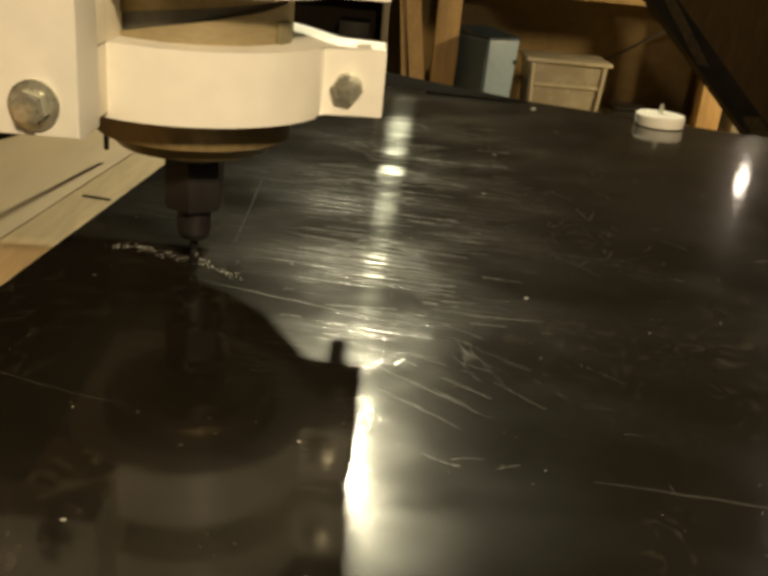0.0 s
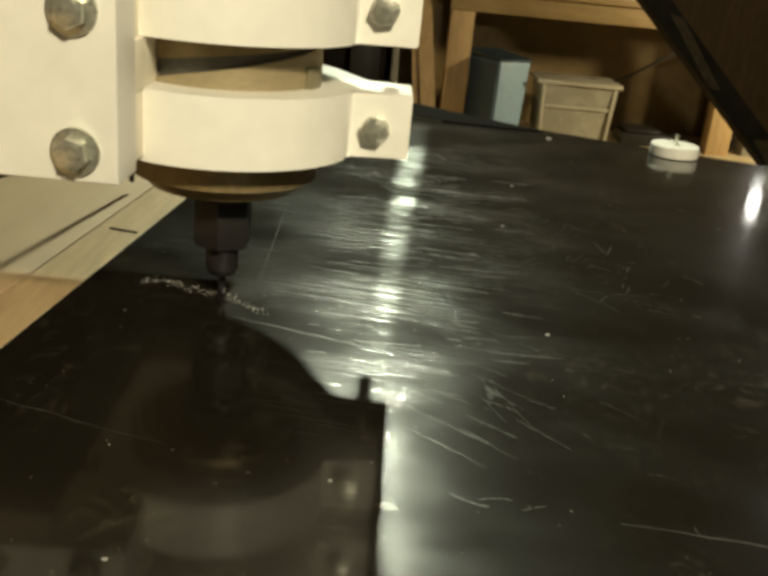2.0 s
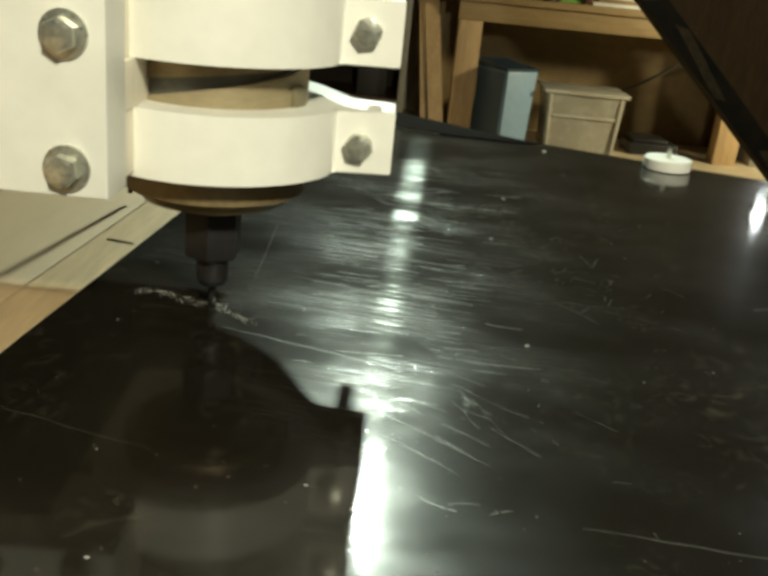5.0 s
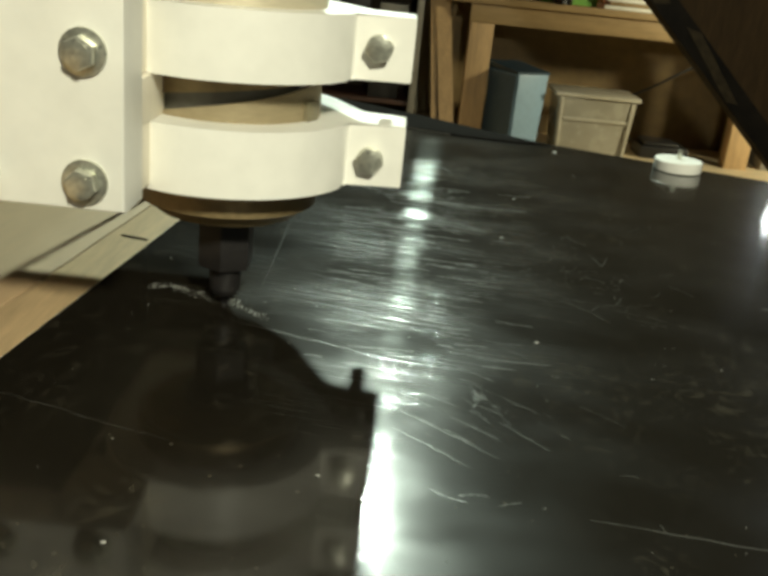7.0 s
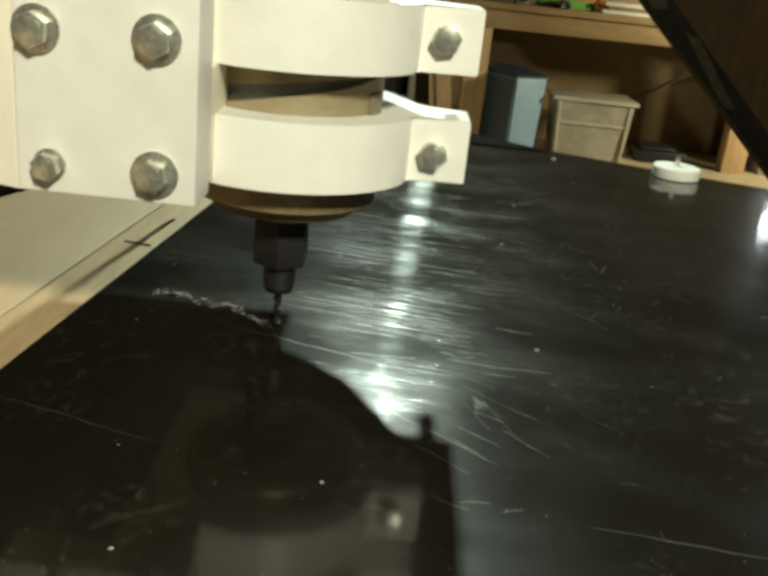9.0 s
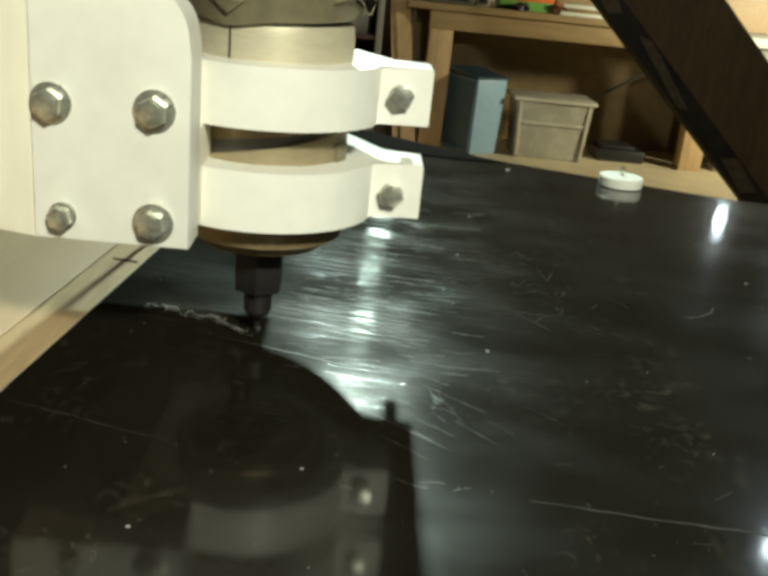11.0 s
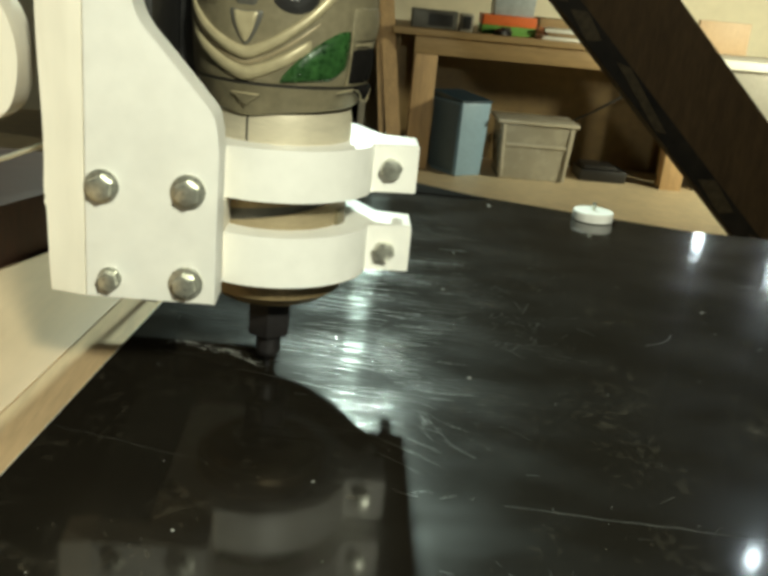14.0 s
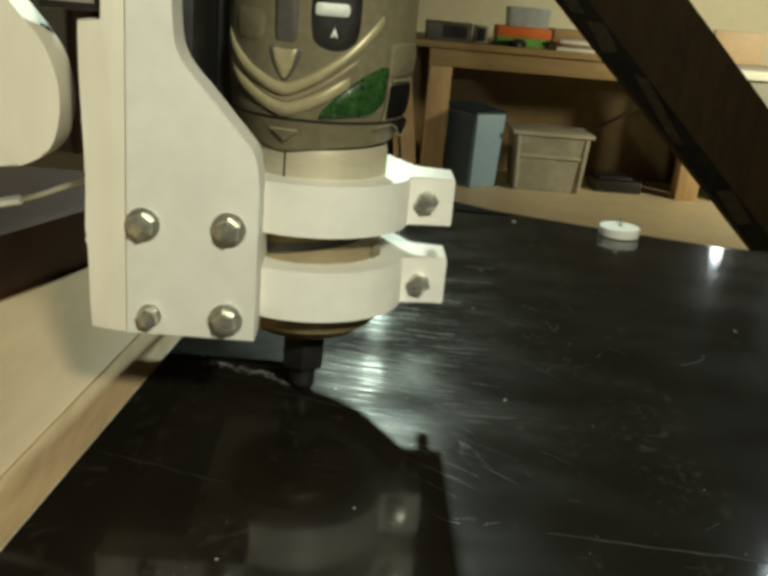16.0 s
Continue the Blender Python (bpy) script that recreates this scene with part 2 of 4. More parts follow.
def lathe(profile, centre=(0, 0), sides=64, bm=None):
    """A turned solid about a vertical axis; profile of (radius, z) from bottom to top."""
    bm = bm or bmesh.new()
    rings = []
    for r, z in profile:
        rings.append([bm.verts.new((centre[0] + r * math.cos(2 * math.pi * k / sides), centre[1] + r * math.sin(2 * math.pi * k / sides), z)) for k in range(sides)])
    for a, c in zip(rings, rings[1:]):
        for k in range(sides):
            j = (k + 1) % sides
            bm.faces.new((a[k], a[j], c[j], c[k]))
    bm.faces.new(rings[0][::-1])
    bm.faces.new(rings[-1])
    return bm


def tube(points, radius, sides=8, bm=None):
    """A round rod through points, capped."""
    bm = bm or bmesh.new()
    pts = [Vector(p) for p in points]
    rings = []
    for i, p in enumerate(pts):
        way = (pts[min(i + 1, len(pts) - 1)] - pts[max(i - 1, 0)]).normalized()
        side = way.cross(Vector((0, 0, 1)) if abs(way.z) < 0.9 else Vector((1, 0, 0))).normalized()
        up = side.cross(way)
        rings.append([bm.verts.new(p + radius * (math.cos(2 * math.pi * k / sides) * side + math.sin(2 * math.pi * k / sides) * up)) for k in range(sides)])
    for a, c in zip(rings, rings[1:]):
        for k in range(sides):
            j = (k + 1) % sides
            bm.faces.new((a[k], a[j], c[j], c[k]))
    bm.faces.new(rings[0][::-1])
    bm.faces.new(rings[-1])
    return bm


def smooth_line(points, steps=8):
    """A rounder line through control points (Catmull-Rom)."""
    pts = [Vector(p) for p in points]
    out = []
    for i in range(len(pts) - 1):
        p0, p1, p2, p3 = pts[max(i - 1, 0)], pts[i], pts[i + 1], pts[min(i + 2, len(pts) - 1)]
        for k in range(steps):
            t = k / steps
            out.append(0.5 * ((2 * p1) + (p2 - p0) * t + (2 * p0 - 5 * p1 + 4 * p2 - p3) * t * t + (3 * p1 - p0 - 3 * p2 + p3) * t ** 3))
    return out + [pts[-1]]


# ---- room ----
FLOOR_Z, CEIL_Z = -0.70, 1.80
tagged(part("floor", box((-3.1, -3.1, FLOOR_Z - 0.1), (3.3, 4.75, FLOOR_Z)), M_FLOOR), "tan vinyl workshop floor in warm light", "floor", kind="structure")
tagged(part("ceiling", box((-3.1, -3.1, CEIL_Z), (3.3, 4.75, CEIL_Z + 0.1)), M_CEIL), "unseen workshop ceiling, coloured dark as unlit", "ceiling", kind="structure")
tagged(part("wall_north", box((-3.1, 4.75, FLOOR_Z), (3.3, 4.87, 0.42)), M_WALL), "cream painted wall behind the bench", "wall", kind="structure")
# unseen upper and side walls, dark like the ceiling for the sheet's reflection
tagged(part("wall_north_upper", box((-3.1, 4.752, 0.42), (3.3, 4.87, CEIL_Z)), M_CEIL), "unseen upper part of the wall, coloured dark as unlit", "wall", kind="structure")
tagged(part("wall_west", box((-3.22, -3.1, FLOOR_Z), (-3.1, 4.87, CEIL_Z)), M_CEIL), "unseen side wall closing the room, coloured dark", "wall", kind="structure")
tagged(part("wall_east", box((3.3, -3.1, FLOOR_Z), (3.42, 4.87, CEIL_Z)), M_CEIL), "unseen side wall closing the room, coloured dark", "wall", kind="structure")
tagged(part("wall_south", box((-3.1, -3.22, FLOOR_Z), (3.3, -3.1, CEIL_Z)), M_CEIL), "unseen wall behind the camera, coloured dark", "wall", kind="structure")


def bulb(name, at, radius, strength, colour, label):
    """A small bare lamp bulb with its cap, hung from the ceiling by a cord."""
    m = bpy.data.materials.new(name + "_glow")
    m.use_nodes = True
    p = m.node_tree.nodes["Principled BSDF"]
    p.inputs["Emission Color"].default_value, p.inputs["Emission Strength"].default_value = (*colour, 1), strength
    ob = thing(name, label, "lamp", at=at)
    part("glass", lathe([(radius * math.sin(math.pi * k / 12) + 1e-5, -radius * math.cos(math.pi * k / 12)) for k in range(13)], sides=20), m, ob, "glowing bulb")
    part("cap", lathe([(radius * 0.5, radius * 0.95), (radius * 0.5, radius * 2)], sides=16), M_BLACK, ob)
    part("flex", tube([(0, 0, radius * 2), (0, 0, CEIL_Z - at[2])], 0.004, 6), M_CABLE, ob, "", 60)


bulb("hanging_bulb", (0.93, 2.0, 0.43), 0.012, 70, (0.95, 1.0, 1.0), "bare glowing bulb hanging beyond the table")
bulb("hanging_bulb", (1.22, 2.1, 0.52), 0.018, 60, (0.95, 1.0, 1.0), "bare glowing bulb hanging beyond the table")
bulb("hanging_bulb", (0.95, 1.35, 1.02), 0.014, 120, (0.9, 0.97, 1.0), "small glowing bulb hanging over the table side")

# ---- machine table ----
TABLE_Z = -0.0035


def edge_x(y):
    return -0.1715 + 0.105 * (y - 0.08)


table = thing("machine_table", "pale plywood machine table with worn grooved strips", "table")
Y0, Y1 = -0.75, 0.40


def seam_x(y):
    return -0.1981 + 0.102 * (y - 0.08)


part("table_strip", prism([(seam_x(Y0) + 0.0004, Y0), (edge_x(Y0) + 0.04, Y0), (edge_x(Y1) + 0.04, Y1), (seam_x(Y1) + 0.0004, Y1)], TABLE_Z - 0.018, TABLE_Z, "z", bevel=0.0005), M_PLYEDGE, table, "worn pale strip")
part("table_board", prism([(seam_x(Y0) - 0.0004, Y0), (seam_x(0.30) - 0.0004, 0.30), (-0.22, 0.29), (-0.262, 0.172), (-0.292, 0.097), (-0.34, -0.03), (-0.62, Y0)], TABLE_Z - 0.018, TABLE_Z, "z", bevel=0.0005), M_PLY, table)
part("table_bed", box((-0.36, Y0, TABLE_Z - 0.035), (0.75, 0.31, TABLE_Z - 0.019)), M_GROOVE, table)
for x, y in ((-0.30, -0.70), (0.68, -0.70), (-0.15, 0.24), (0.68, 0.24)):
    part("leg", box((x - 0.035, y - 0.035, FLOOR_Z), (x + 0.035, y + 0.035, TABLE_Z - 0.036), 0.003), M_PINE_UP, table)
part("pencil_mark", tube([(-0.1905, 0.0880, TABLE_Z + 0.0002), (-0.1850, 0.0866, TABLE_Z + 0.0003), (-0.1772, 0.0850, TABLE_Z + 0.0002)], 0.0006, 6), M_GROOVE, table)

rail = thing("side_rail", "reddish brown wooden rail along the table edge", "rail")
part("rail_board", prism([(-0.222, 0.296), (-0.264, 0.176), (-0.294, 0.101), (-0.345, -0.03), (-0.385, -0.03), (-0.40, 0.30)], -0.05, 0.035, "z", bevel=0.002), M_BROWN, rail)
part("rail_post", box((-0.36, 0.20, FLOOR_Z), (-0.32, 0.26, -0.051), 0.002), M_BROWN, rail)

# ---- black sheet ----
sheet = thing("plastic_sheet", "glossy black plastic sheet, scratched, clamped on the table", "plastic sheet")
OUT = [(edge_x(-0.7), -0.7), (edge_x(0.55), 0.55), (-0.05, 0.497), (0.012, 0.440), (0.14, 0.387), (0.24, 0.352), (0.72, 0.30), (0.72, -0.7)]
HOLES = [(-0.1492, 0.0174), (-0.1254, 0.0102)]
HOLE_R = 0.0021


def drilled_panel(outline, holes, radius, lo, hi):
    """A flat sheet with round holes right through it."""
    bm = bmesh.new()
    loops = [outline] + [[(x + radius * math.cos(2 * math.pi * k / 20), y + radius * math.sin(2 * math.pi * k / 20)) for k in range(20)] for x, y in holes]
    edges = []
    for loop in loops:
        v = [bm.verts.new((x, y, hi)) for x, y in loop]
        edges += [bm.edges.new((v[i], v[(i + 1) % len(v)])) for i in range(len(v))]
    filled = bmesh.ops.triangle_fill(bm, use_beauty=True, edges=edges)["geom"]
    top = [f for f in filled if isinstance(f, bmesh.types.BMFace)]
    made = bmesh.ops.extrude_face_region(bm, geom=top, use_keep_orig=True)["geom"]
    bmesh.ops.translate(bm, verts=[g for g in made if isinstance(g, bmesh.types.BMVert)], vec=(0, 0, lo - hi))
    return bm


part("panel", drilled_panel(OUT, HOLES, HOLE_R, -0.0033, 0.0), M_SHEET, sheet, smooth=None)
part("film_edge", tube([(edge_x(y) - 0.0004, y, -0.0012) for y in [k * 0.05 - 0.5 for k in range(20)]], 0.0007, 6), M_FILM, sheet, "whitish film along the edge", 60)
# flat strip whose dull black stands for the dark reflection in the curled edge
lip = [(-0.12, 0.5325), (-0.047, 0.488), (0.0, 0.452), (0.045, 0.420), (0.062, 0.410), (0.03, 0.4075), (-0.012, 0.4125), (-0.04, 0.4215), (-0.068, 0.4315), (-0.10, 0.4445)]
part("curled_lip", prism(lip, 0.0003, 0.0016, "z", bevel=0.0003), M_DULL, sheet, "curled far edge, dull black for its dark reflection")
part("lip_edge", tube([(-0.098, 0.4432, 0.0006), (-0.068, 0.4310, 0.0006), (-0.04, 0.4210, 0.0006), (-0.02, 0.4147, 0.0006)], 0.0005, 6), M_SCRATCH, sheet, "pale worn edge of the lip", 60)
rng = random.Random(5)


def strip(points, width, z=0.00012):
    """A hairline mark lying on the sheet, tapering at both ends."""
    bm = bmesh.new()
    pts = [Vector((x, y, z)) for x, y in points]
    rows = []
    for i, p in enumerate(pts):
        way = (pts[min(i + 1, len(pts) - 1)] - pts[max(i - 1, 0)]).normalized()
        w = width * (0.25 + 0.75 * math.sin(math.pi * (i + 0.3) / (len(pts) - 0.4))) * rng.uniform(0.6, 1.2)
        side = Vector((-way.y, way.x, 0)) * w / 2
        rows.append((bm.verts.new(p + side), bm.verts.new(p - side)))
    for a, c in zip(rows, rows[1:]):
        bm.faces.new((a[0], a[1], c[1], c[0]))
    return bm


def wander(a, c, n=14, off=0.0006):
    return [(a[0] + (c[0] - a[0]) * i / n + rng.uniform(-off, off) * 0.3, a[1] + (c[1] - a[1]) * i / n + rng.uniform(-off, off)) for i in range(n + 1)]


for a, c, w in (((0.0, -0.1183), (0.105, -0.1300), 0.0008), ((-0.184, -0.0787), (-0.1206, -0.0988), 0.0005), ((-0.194, -0.1792), (-0.14, -0.19), 0.0005),
                ((-0.055, -0.0645), (-0.0226, -0.0905), 0.00028), ((-0.055, -0.078), (-0.0315, -0.0969), 0.00028), ((-0.1178, -0.0087), (-0.0481, -0.0319), 0.0006),
                ((-0.114, 0.148), (-0.1132, 0.03), 0.0003), ((-0.0972, 0.1441), (-0.0808, 0.1449), 0.0011), ((-0.0953, 0.053), (-0.042, 0.0368), 0.0007),
                ((-0.1102, 0.1135), (-0.0536, 0.0939), 0.0006), ((0.02, 0.05), (0.035, 0.03), 0.0004), ((0.043, 0.125), (0.046, 0.105), 0.0005), ((0.046, 0.105), (0.052, 0.122), 0.0005),
                ((-0.030, 0.292), (-0.0235, 0.280), 0.0012), ((-0.045, 0.292), (-0.026, 0.294), 0.0010)):
    part("scratch", strip(wander(a, c), w), M_SCRATCH, sheet, "pale scratch")

scuffs = bmesh.new()


def scuff(a, c, width, bend=0.0, z=0.00016):
    """A short scuffed stroke from a to c, bowed by bend, in a few ragged runs."""
    n = 9
    pts = []
    for i in range(n + 1):
        u = i / n
        pts.append((a[0] + (c[0] - a[0]) * u - (c[1] - a[1]) * bend * 4 * u * (1 - u), a[1] + (c[1] - a[1]) * u + (c[0] - a[0]) * bend * 4 * u * (1 - u)))
    k = 0
    while k < n:
        run = rng.randint(2, 4)
        if rng.random() < 0.8:
            seg = pts[k:k + run + 1]
            if len(seg) > 1:
                other = strip(seg, width, z)
                verts = {v: scuffs.verts.new(v.co) for v in other.verts}
                for f in other.faces:
                    scuffs.faces.new([verts[v] for v in f.verts])
                other.free()
        k += run


for k in range(9):
    x, y = -0.0268 + rng.gauss(0, 0.0009), -0.0490 + rng.gauss(0, 0.0018)
    scuff((x, y), (x + 0.0015, y - 0.0042), rng.uniform(0.0003, 0.0006))
for k in range(7):
    a = (-0.0275 + rng.gauss(0, 0.0022), -0.0475 + rng.gauss(0, 0.003))
    u = rng.uniform(0.15, 1.0) ** 1.5
    scuff(a, (a[0] + 0.0150 * u + rng.gauss(0, 0.0012), a[1] - 0.042 * u), rng.uniform(0.0001, 0.00022), rng.uniform(-0.06, 0.06))
for k in range(150):
    x, y = rng.uniform(-0.06, 0.34), rng.uniform(-0.2, 0.34)
    if rng.random() < 0.35:
        x, y = rng.gauss(0.035, 0.018), rng.gauss(0.07, 0.035)
    turn, span = rng.choice((rng.gauss(-0.9, 0.35), rng.gauss(0.9, 0.3), rng.gauss(-0.1, 0.2))), abs(rng.gauss(0.004, 0.005)) + 0.0015
    scuff((x, y), (x + span * math.cos(turn), y + span * math.sin(turn)), rng.uniform(0.0002, 0.0006), rng.uniform(-0.1, 0.1))
for k in range(60):
    x, y = rng.gauss(-0.055, 0.03), rng.uniform(-0.03, 0.33)
    span = abs(rng.gauss(0.02, 0.014)) + 0.004
    scuff((x, y), (x + span, y - span * rng.uniform(0.0, 0.22)), rng.uniform(0.0002, 0.0006), rng.uniform(-0.05, 0.05))
for k in range(26):
    x, y = rng.gauss(-0.005, 0.02), rng.gauss(-0.17, 0.02)
    scuff((x, y), (x + rng.uniform(0, 0.003), y - rng.uniform(0.004, 0.012)), rng.uniform(0.0002, 0.0005))
ob = part("scuffing", scuffs, M_SCUFF, sheet, "scattered pale scuff marks", smooth=None)
ob["kind"] = "stuff"

# fine hairlines, dragged across the sheet beside the cutter; pale tone paints their glint
scuffs = bmesh.new()
for k in range(120):
    x, y = max(-0.088, rng.gauss(-0.056, 0.024)), rng.uniform(-0.035, 0.24)
    span = abs(rng.gauss(0.014, 0.012)) + 0.004
    scuff((x, y), (x + span, y - span * rng.uniform(-0.05, 0.25)), rng.uniform(0.00025, 0.0007) * (1.0 + max(y, 0.0) * 3), rng.uniform(-0.04, 0.04), 0.0002)
for k in range(16):
    x, y = rng.gauss(-0.035, 0.016), rng.gauss(-0.06, 0.022)
    span = abs(rng.gauss(0.012, 0.008)) + 0.003
    scuff((x, y), (x + span * 0.75, y - span * rng.uniform(0.4, 1.0)), rng.uniform(0.0001, 0.00022), rng.uniform(-0.03, 0.03), 0.0002)
ob = part("hairline_scratching", scuffs, M_HAIRLINE, sheet, "fine hairline scratches, painted pale for their glint", smooth=None)
ob["kind"] = "stuff"

# ---- hold-down disc ----
disc = thing("hold_down_disc", "white plastic hold-down disc with a steel screw", "clamp disc", at=(0.1535, 0.3645, 0.0))
part("disc", lathe([(0.0165, 0.0001), (0.0178, 0.0008), (0.018, 0.002), (0.018, 0.0078), (0.0172, 0.0088), (0.010, 0.0091), (0.003, 0.0091)]), M_HDPE, disc)
part("screw", lathe([(0.0017, 0.0091), (0.0019, 0.010), (0.0019, 0.0155), (0.0013, 0.0163)], sides=12), M_STEEL, disc, "steel screw end")

# ---- router head: all that the carriage moves ----
head = thing("router_head", "router held by white plastic clamps on a machine carriage", "router")
AX, AY = -0.1035, -0.002


def hex_bolt(at, parent, size=0.0084, washer=0.0142, turn=0.0, proud=0.0044):
    """A hexagon bolt head on a washer, facing the camera's side (-y)."""
    x, y, z = at
    bm = bmesh.new()
    ring = [(x + washer / 2 * math.cos(2 * math.pi * k / 32), z + washer / 2 * math.sin(2 * math.pi * k / 32)) for k in range(32)]
    prism(ring, y - 0.0014, y, "y", bevel=0.0003, bm=bm)
    w = part("washer", bm, M_STEEL, parent, "zinc washer")
    bm = bmesh.new()
    r = size / math.sqrt(3)
    hexa = [(x + r * math.cos(math.pi / 3 * k + turn), z + r * math.sin(math.pi / 3 * k + turn)) for k in range(6)]
    prism(hexa, y - 0.0014 - proud, y - 0.0014, "y", bevel=0.0007, bm=bm)
    cap = [(x + r * 0.7 * math.cos(2 * math.pi * k / 24), z + r * 0.7 * math.sin(2 * math.pi * k / 24)) for k in range(24)]
    prism(cap, y - 0.0016 - proud, y - 0.0010 - proud, "y", bevel=0.0001, bm=bm)
    part("bolt", bm, M_STEEL, parent, "zinc-plated hexagon bolt head")
    return w


PF = -0.0765  # front face of the mounting plate
curve = [(p.x, p.z) for p in smooth_line([(-0.1205, 0, 0.130), (-0.1225, 0, 0.142), (-0.1285, 0, 0.1500), (-0.1405, 0, 0.1635), (-0.1515, 0, 0.1765), (-0.1545, 0, 0.190), (-0.1548, 0, 0.215), (-0.1548, 0, 0.24)], 6)]
plate = part("mounting_plate", prism([(-0.1718, 0.0665), (-0.1203, 0.0665)] + curve + [(-0.1718, 0.24)], PF, PF + 0.019, "y", bevel=0.0008), M_HDPE, head, "white plastic plate with a swept edge")
side = [(-0.1722, 0.24), (-0.1722, 0.0662), (-0.1858, 0.0678)] + [(p.x, p.z) for p in smooth_line([(-0.1862, 0, 0.078), (-0.1868, 0, 0.102), (-0.1876, 0, 0.108), (-0.1872, 0, 0.13), (-0.1887, 0, 0.165), (-0.189, 0, 0.187)], 4)] + [(-0.1800, 0.187), (-0.1800, 0.24)]
part("side_plate", prism(side, PF + 0.0008, PF + 0.021, "y", bevel=0.0007), M_HDPE_EDGE, head, "cream edge of a second plate")
for x, z, s, w in ((-0.1320, 0.0752, 0.0084, 0.0138), (-0.1318, 0.1130, 0.0086, 0.0138), (-0.1650, 0.1125, 0.0086, 0.0134), (-0.1622, 0.0750, 0.0072, 0.0094)):
    hex_bolt((x, PF, z), plate, s, w, turn=0.3 + 20 * z)


def clamp(z0, z1):
    """One split clamp: a ring round the motor, an ear on the open side, a block behind the plate."""
    n = 48
    ro, ri = 0.046, 0.0338
    ear = [(-0.0385, 0.0140), (-0.0385, -0.0100), (-0.0590, -0.0100)]
    outer = []
    for k in range(n + 1):
        a = math.radians(-14) - math.radians(152) * k / n
        outer.append((AX + ro * math.cos(a), AY + ro * math.sin(a)))
    outline = ear + [(-0.0603, -0.0120)] + [p for p in outer if p[1] < -0.0150]
    outline += [(-0.1500, -0.030), (-0.1500, 0.060), (-0.1450, 0.066), (-0.104, 0.066), (-0.093, 0.0635), (-0.084, 0.0575), (-0.0755, 0.0490), (-0.068, 0.0395), (-0.061, 0.0265), (-0.0570, 0.0165), (-0.0545, 0.0140)]
    bm = prism(outline, z0, z1, "z", bevel=0.0013)
    ob = part("clamp", bm, M_HDPE, head, "white plastic split clamp")
    return ob


low_clamp, top_clamp = clamp(0.0658, 0.0885), clamp(0.1040, 0.1265)
for ob, z in ((low_clamp, 0.0758), (top_clamp, 0.1155)):
    hex_bolt((-0.0505, -0.0100, z), ob, 0.0090, 0.0096, turn=0.2 + 9 * z, proud=0.0034)
    bm = tube([(-0.0460, 0.0112, z), (-0.0460, 0.0395, z)], 0.0026, 12)
    part("bolt_end", bm, M_STEEL, ob, "threaded bolt end", 60)
    hexn = [(-0.0460 + 0.0046 * math.cos(math.pi / 3 * k), z + 0.0046 * math.sin(math.pi / 3 * k)) for k in range(6)]
    part("nut", prism(hexn, 0.0141, 0.0191, "y", bevel=0.0005), M_STEEL, ob, "zinc nut")
# carriage behind the plate
part("carriage_block", box((-0.1845, PF + 0.022, 0.0680), (-0.1510, 0.0995, 0.26), 0.001), M_BLACK, head, "dark carriage block")
part("carriage_block", box((-0.1508, 0.0665, 0.0680), (-0.0960, 0.0995, 0.26), 0.001), M_BLACK, head, "dark carriage block")
# hidden upright, added to cast the thin dark line on the table
part("cable", tube([(-0.1765, 0.142, 0.006), (-0.1765, 0.142, 0.10), (-0.1765, 0.142, 0.30)], 0.0014, 8), M_CABLE, head, "unseen thin upright, added for its shadow line", 60)
part("clamp_spacer", box((-0.1508, PF + 0.0195, 0.0885), (-0.1215, -0.02, 0.1038), 0.0006), M_HDPE_EDGE, head)
part("clamp_spacer", box((-0.1508, PF + 0.0195, 0.0675), (-0.1218, -0.028, 0.0884), 0.0006), M_HDPE_EDGE, head)
part("clamp_spacer", box((-0.1508, PF + 0.0195, 0.1039), (-0.1232, -0.028, 0.1262), 0.0006), M_HDPE_EDGE, head)
part("carriage_rail", box((-0.1505, 0.0, 0.140), (-0.1430, 0.030, 0.26), 0.001), M_BLACK, head, "black upright rail")
# rounded bracket and parts left of the plate
rb = [(-0.33, 0.1278), (-0.226, 0.1278)] + [(p.x, p.z) for p in smooth_line([(-0.216, 0, 0.1288), (-0.2055, 0, 0.1345), (-0.2005, 0, 0.1445), (-0.1995, 0, 0.160), (-0.2045, 0, 0.1755), (-0.216, 0, 0.190), (-0.235, 0, 0.212), (-0.26, 0, 0.235)], 5)] + [(-0.33, 0.24)]
part("bracket", prism(rb, -0.066, -0.046, "y", bevel=0.001), M_HDPE_EDGE, head, "cream rounded plastic bracket")
part("motor_box", box((-0.2065, -0.066, 0.1895), (-0.1795, -0.03, 0.24), 0.0015), M_BLACK, head, "black motor end")
part("motor_label", box((-0.2025, -0.0668, 0.1925), (-0.1855, -0.0661, 0.24)), M_GREY, head)
part("rod", tube(smooth_line([(-0.262, -0.03, 0.0985), (-0.225, -0.03, 0.1075), (-0.188, -0.03, 0.1235)], 5), 0.0012, 8), M_ROD, head, "thin pale steel rod", 60)
part("rod_tip", tube([(-0.262, -0.0305, 0.0985), (-0.229, -0.0305, 0.1063)], 0.0021, 10), M_HDPE, head, "white sleeve", 60)

# motor: neck, collet, bit
C = (AX, AY)
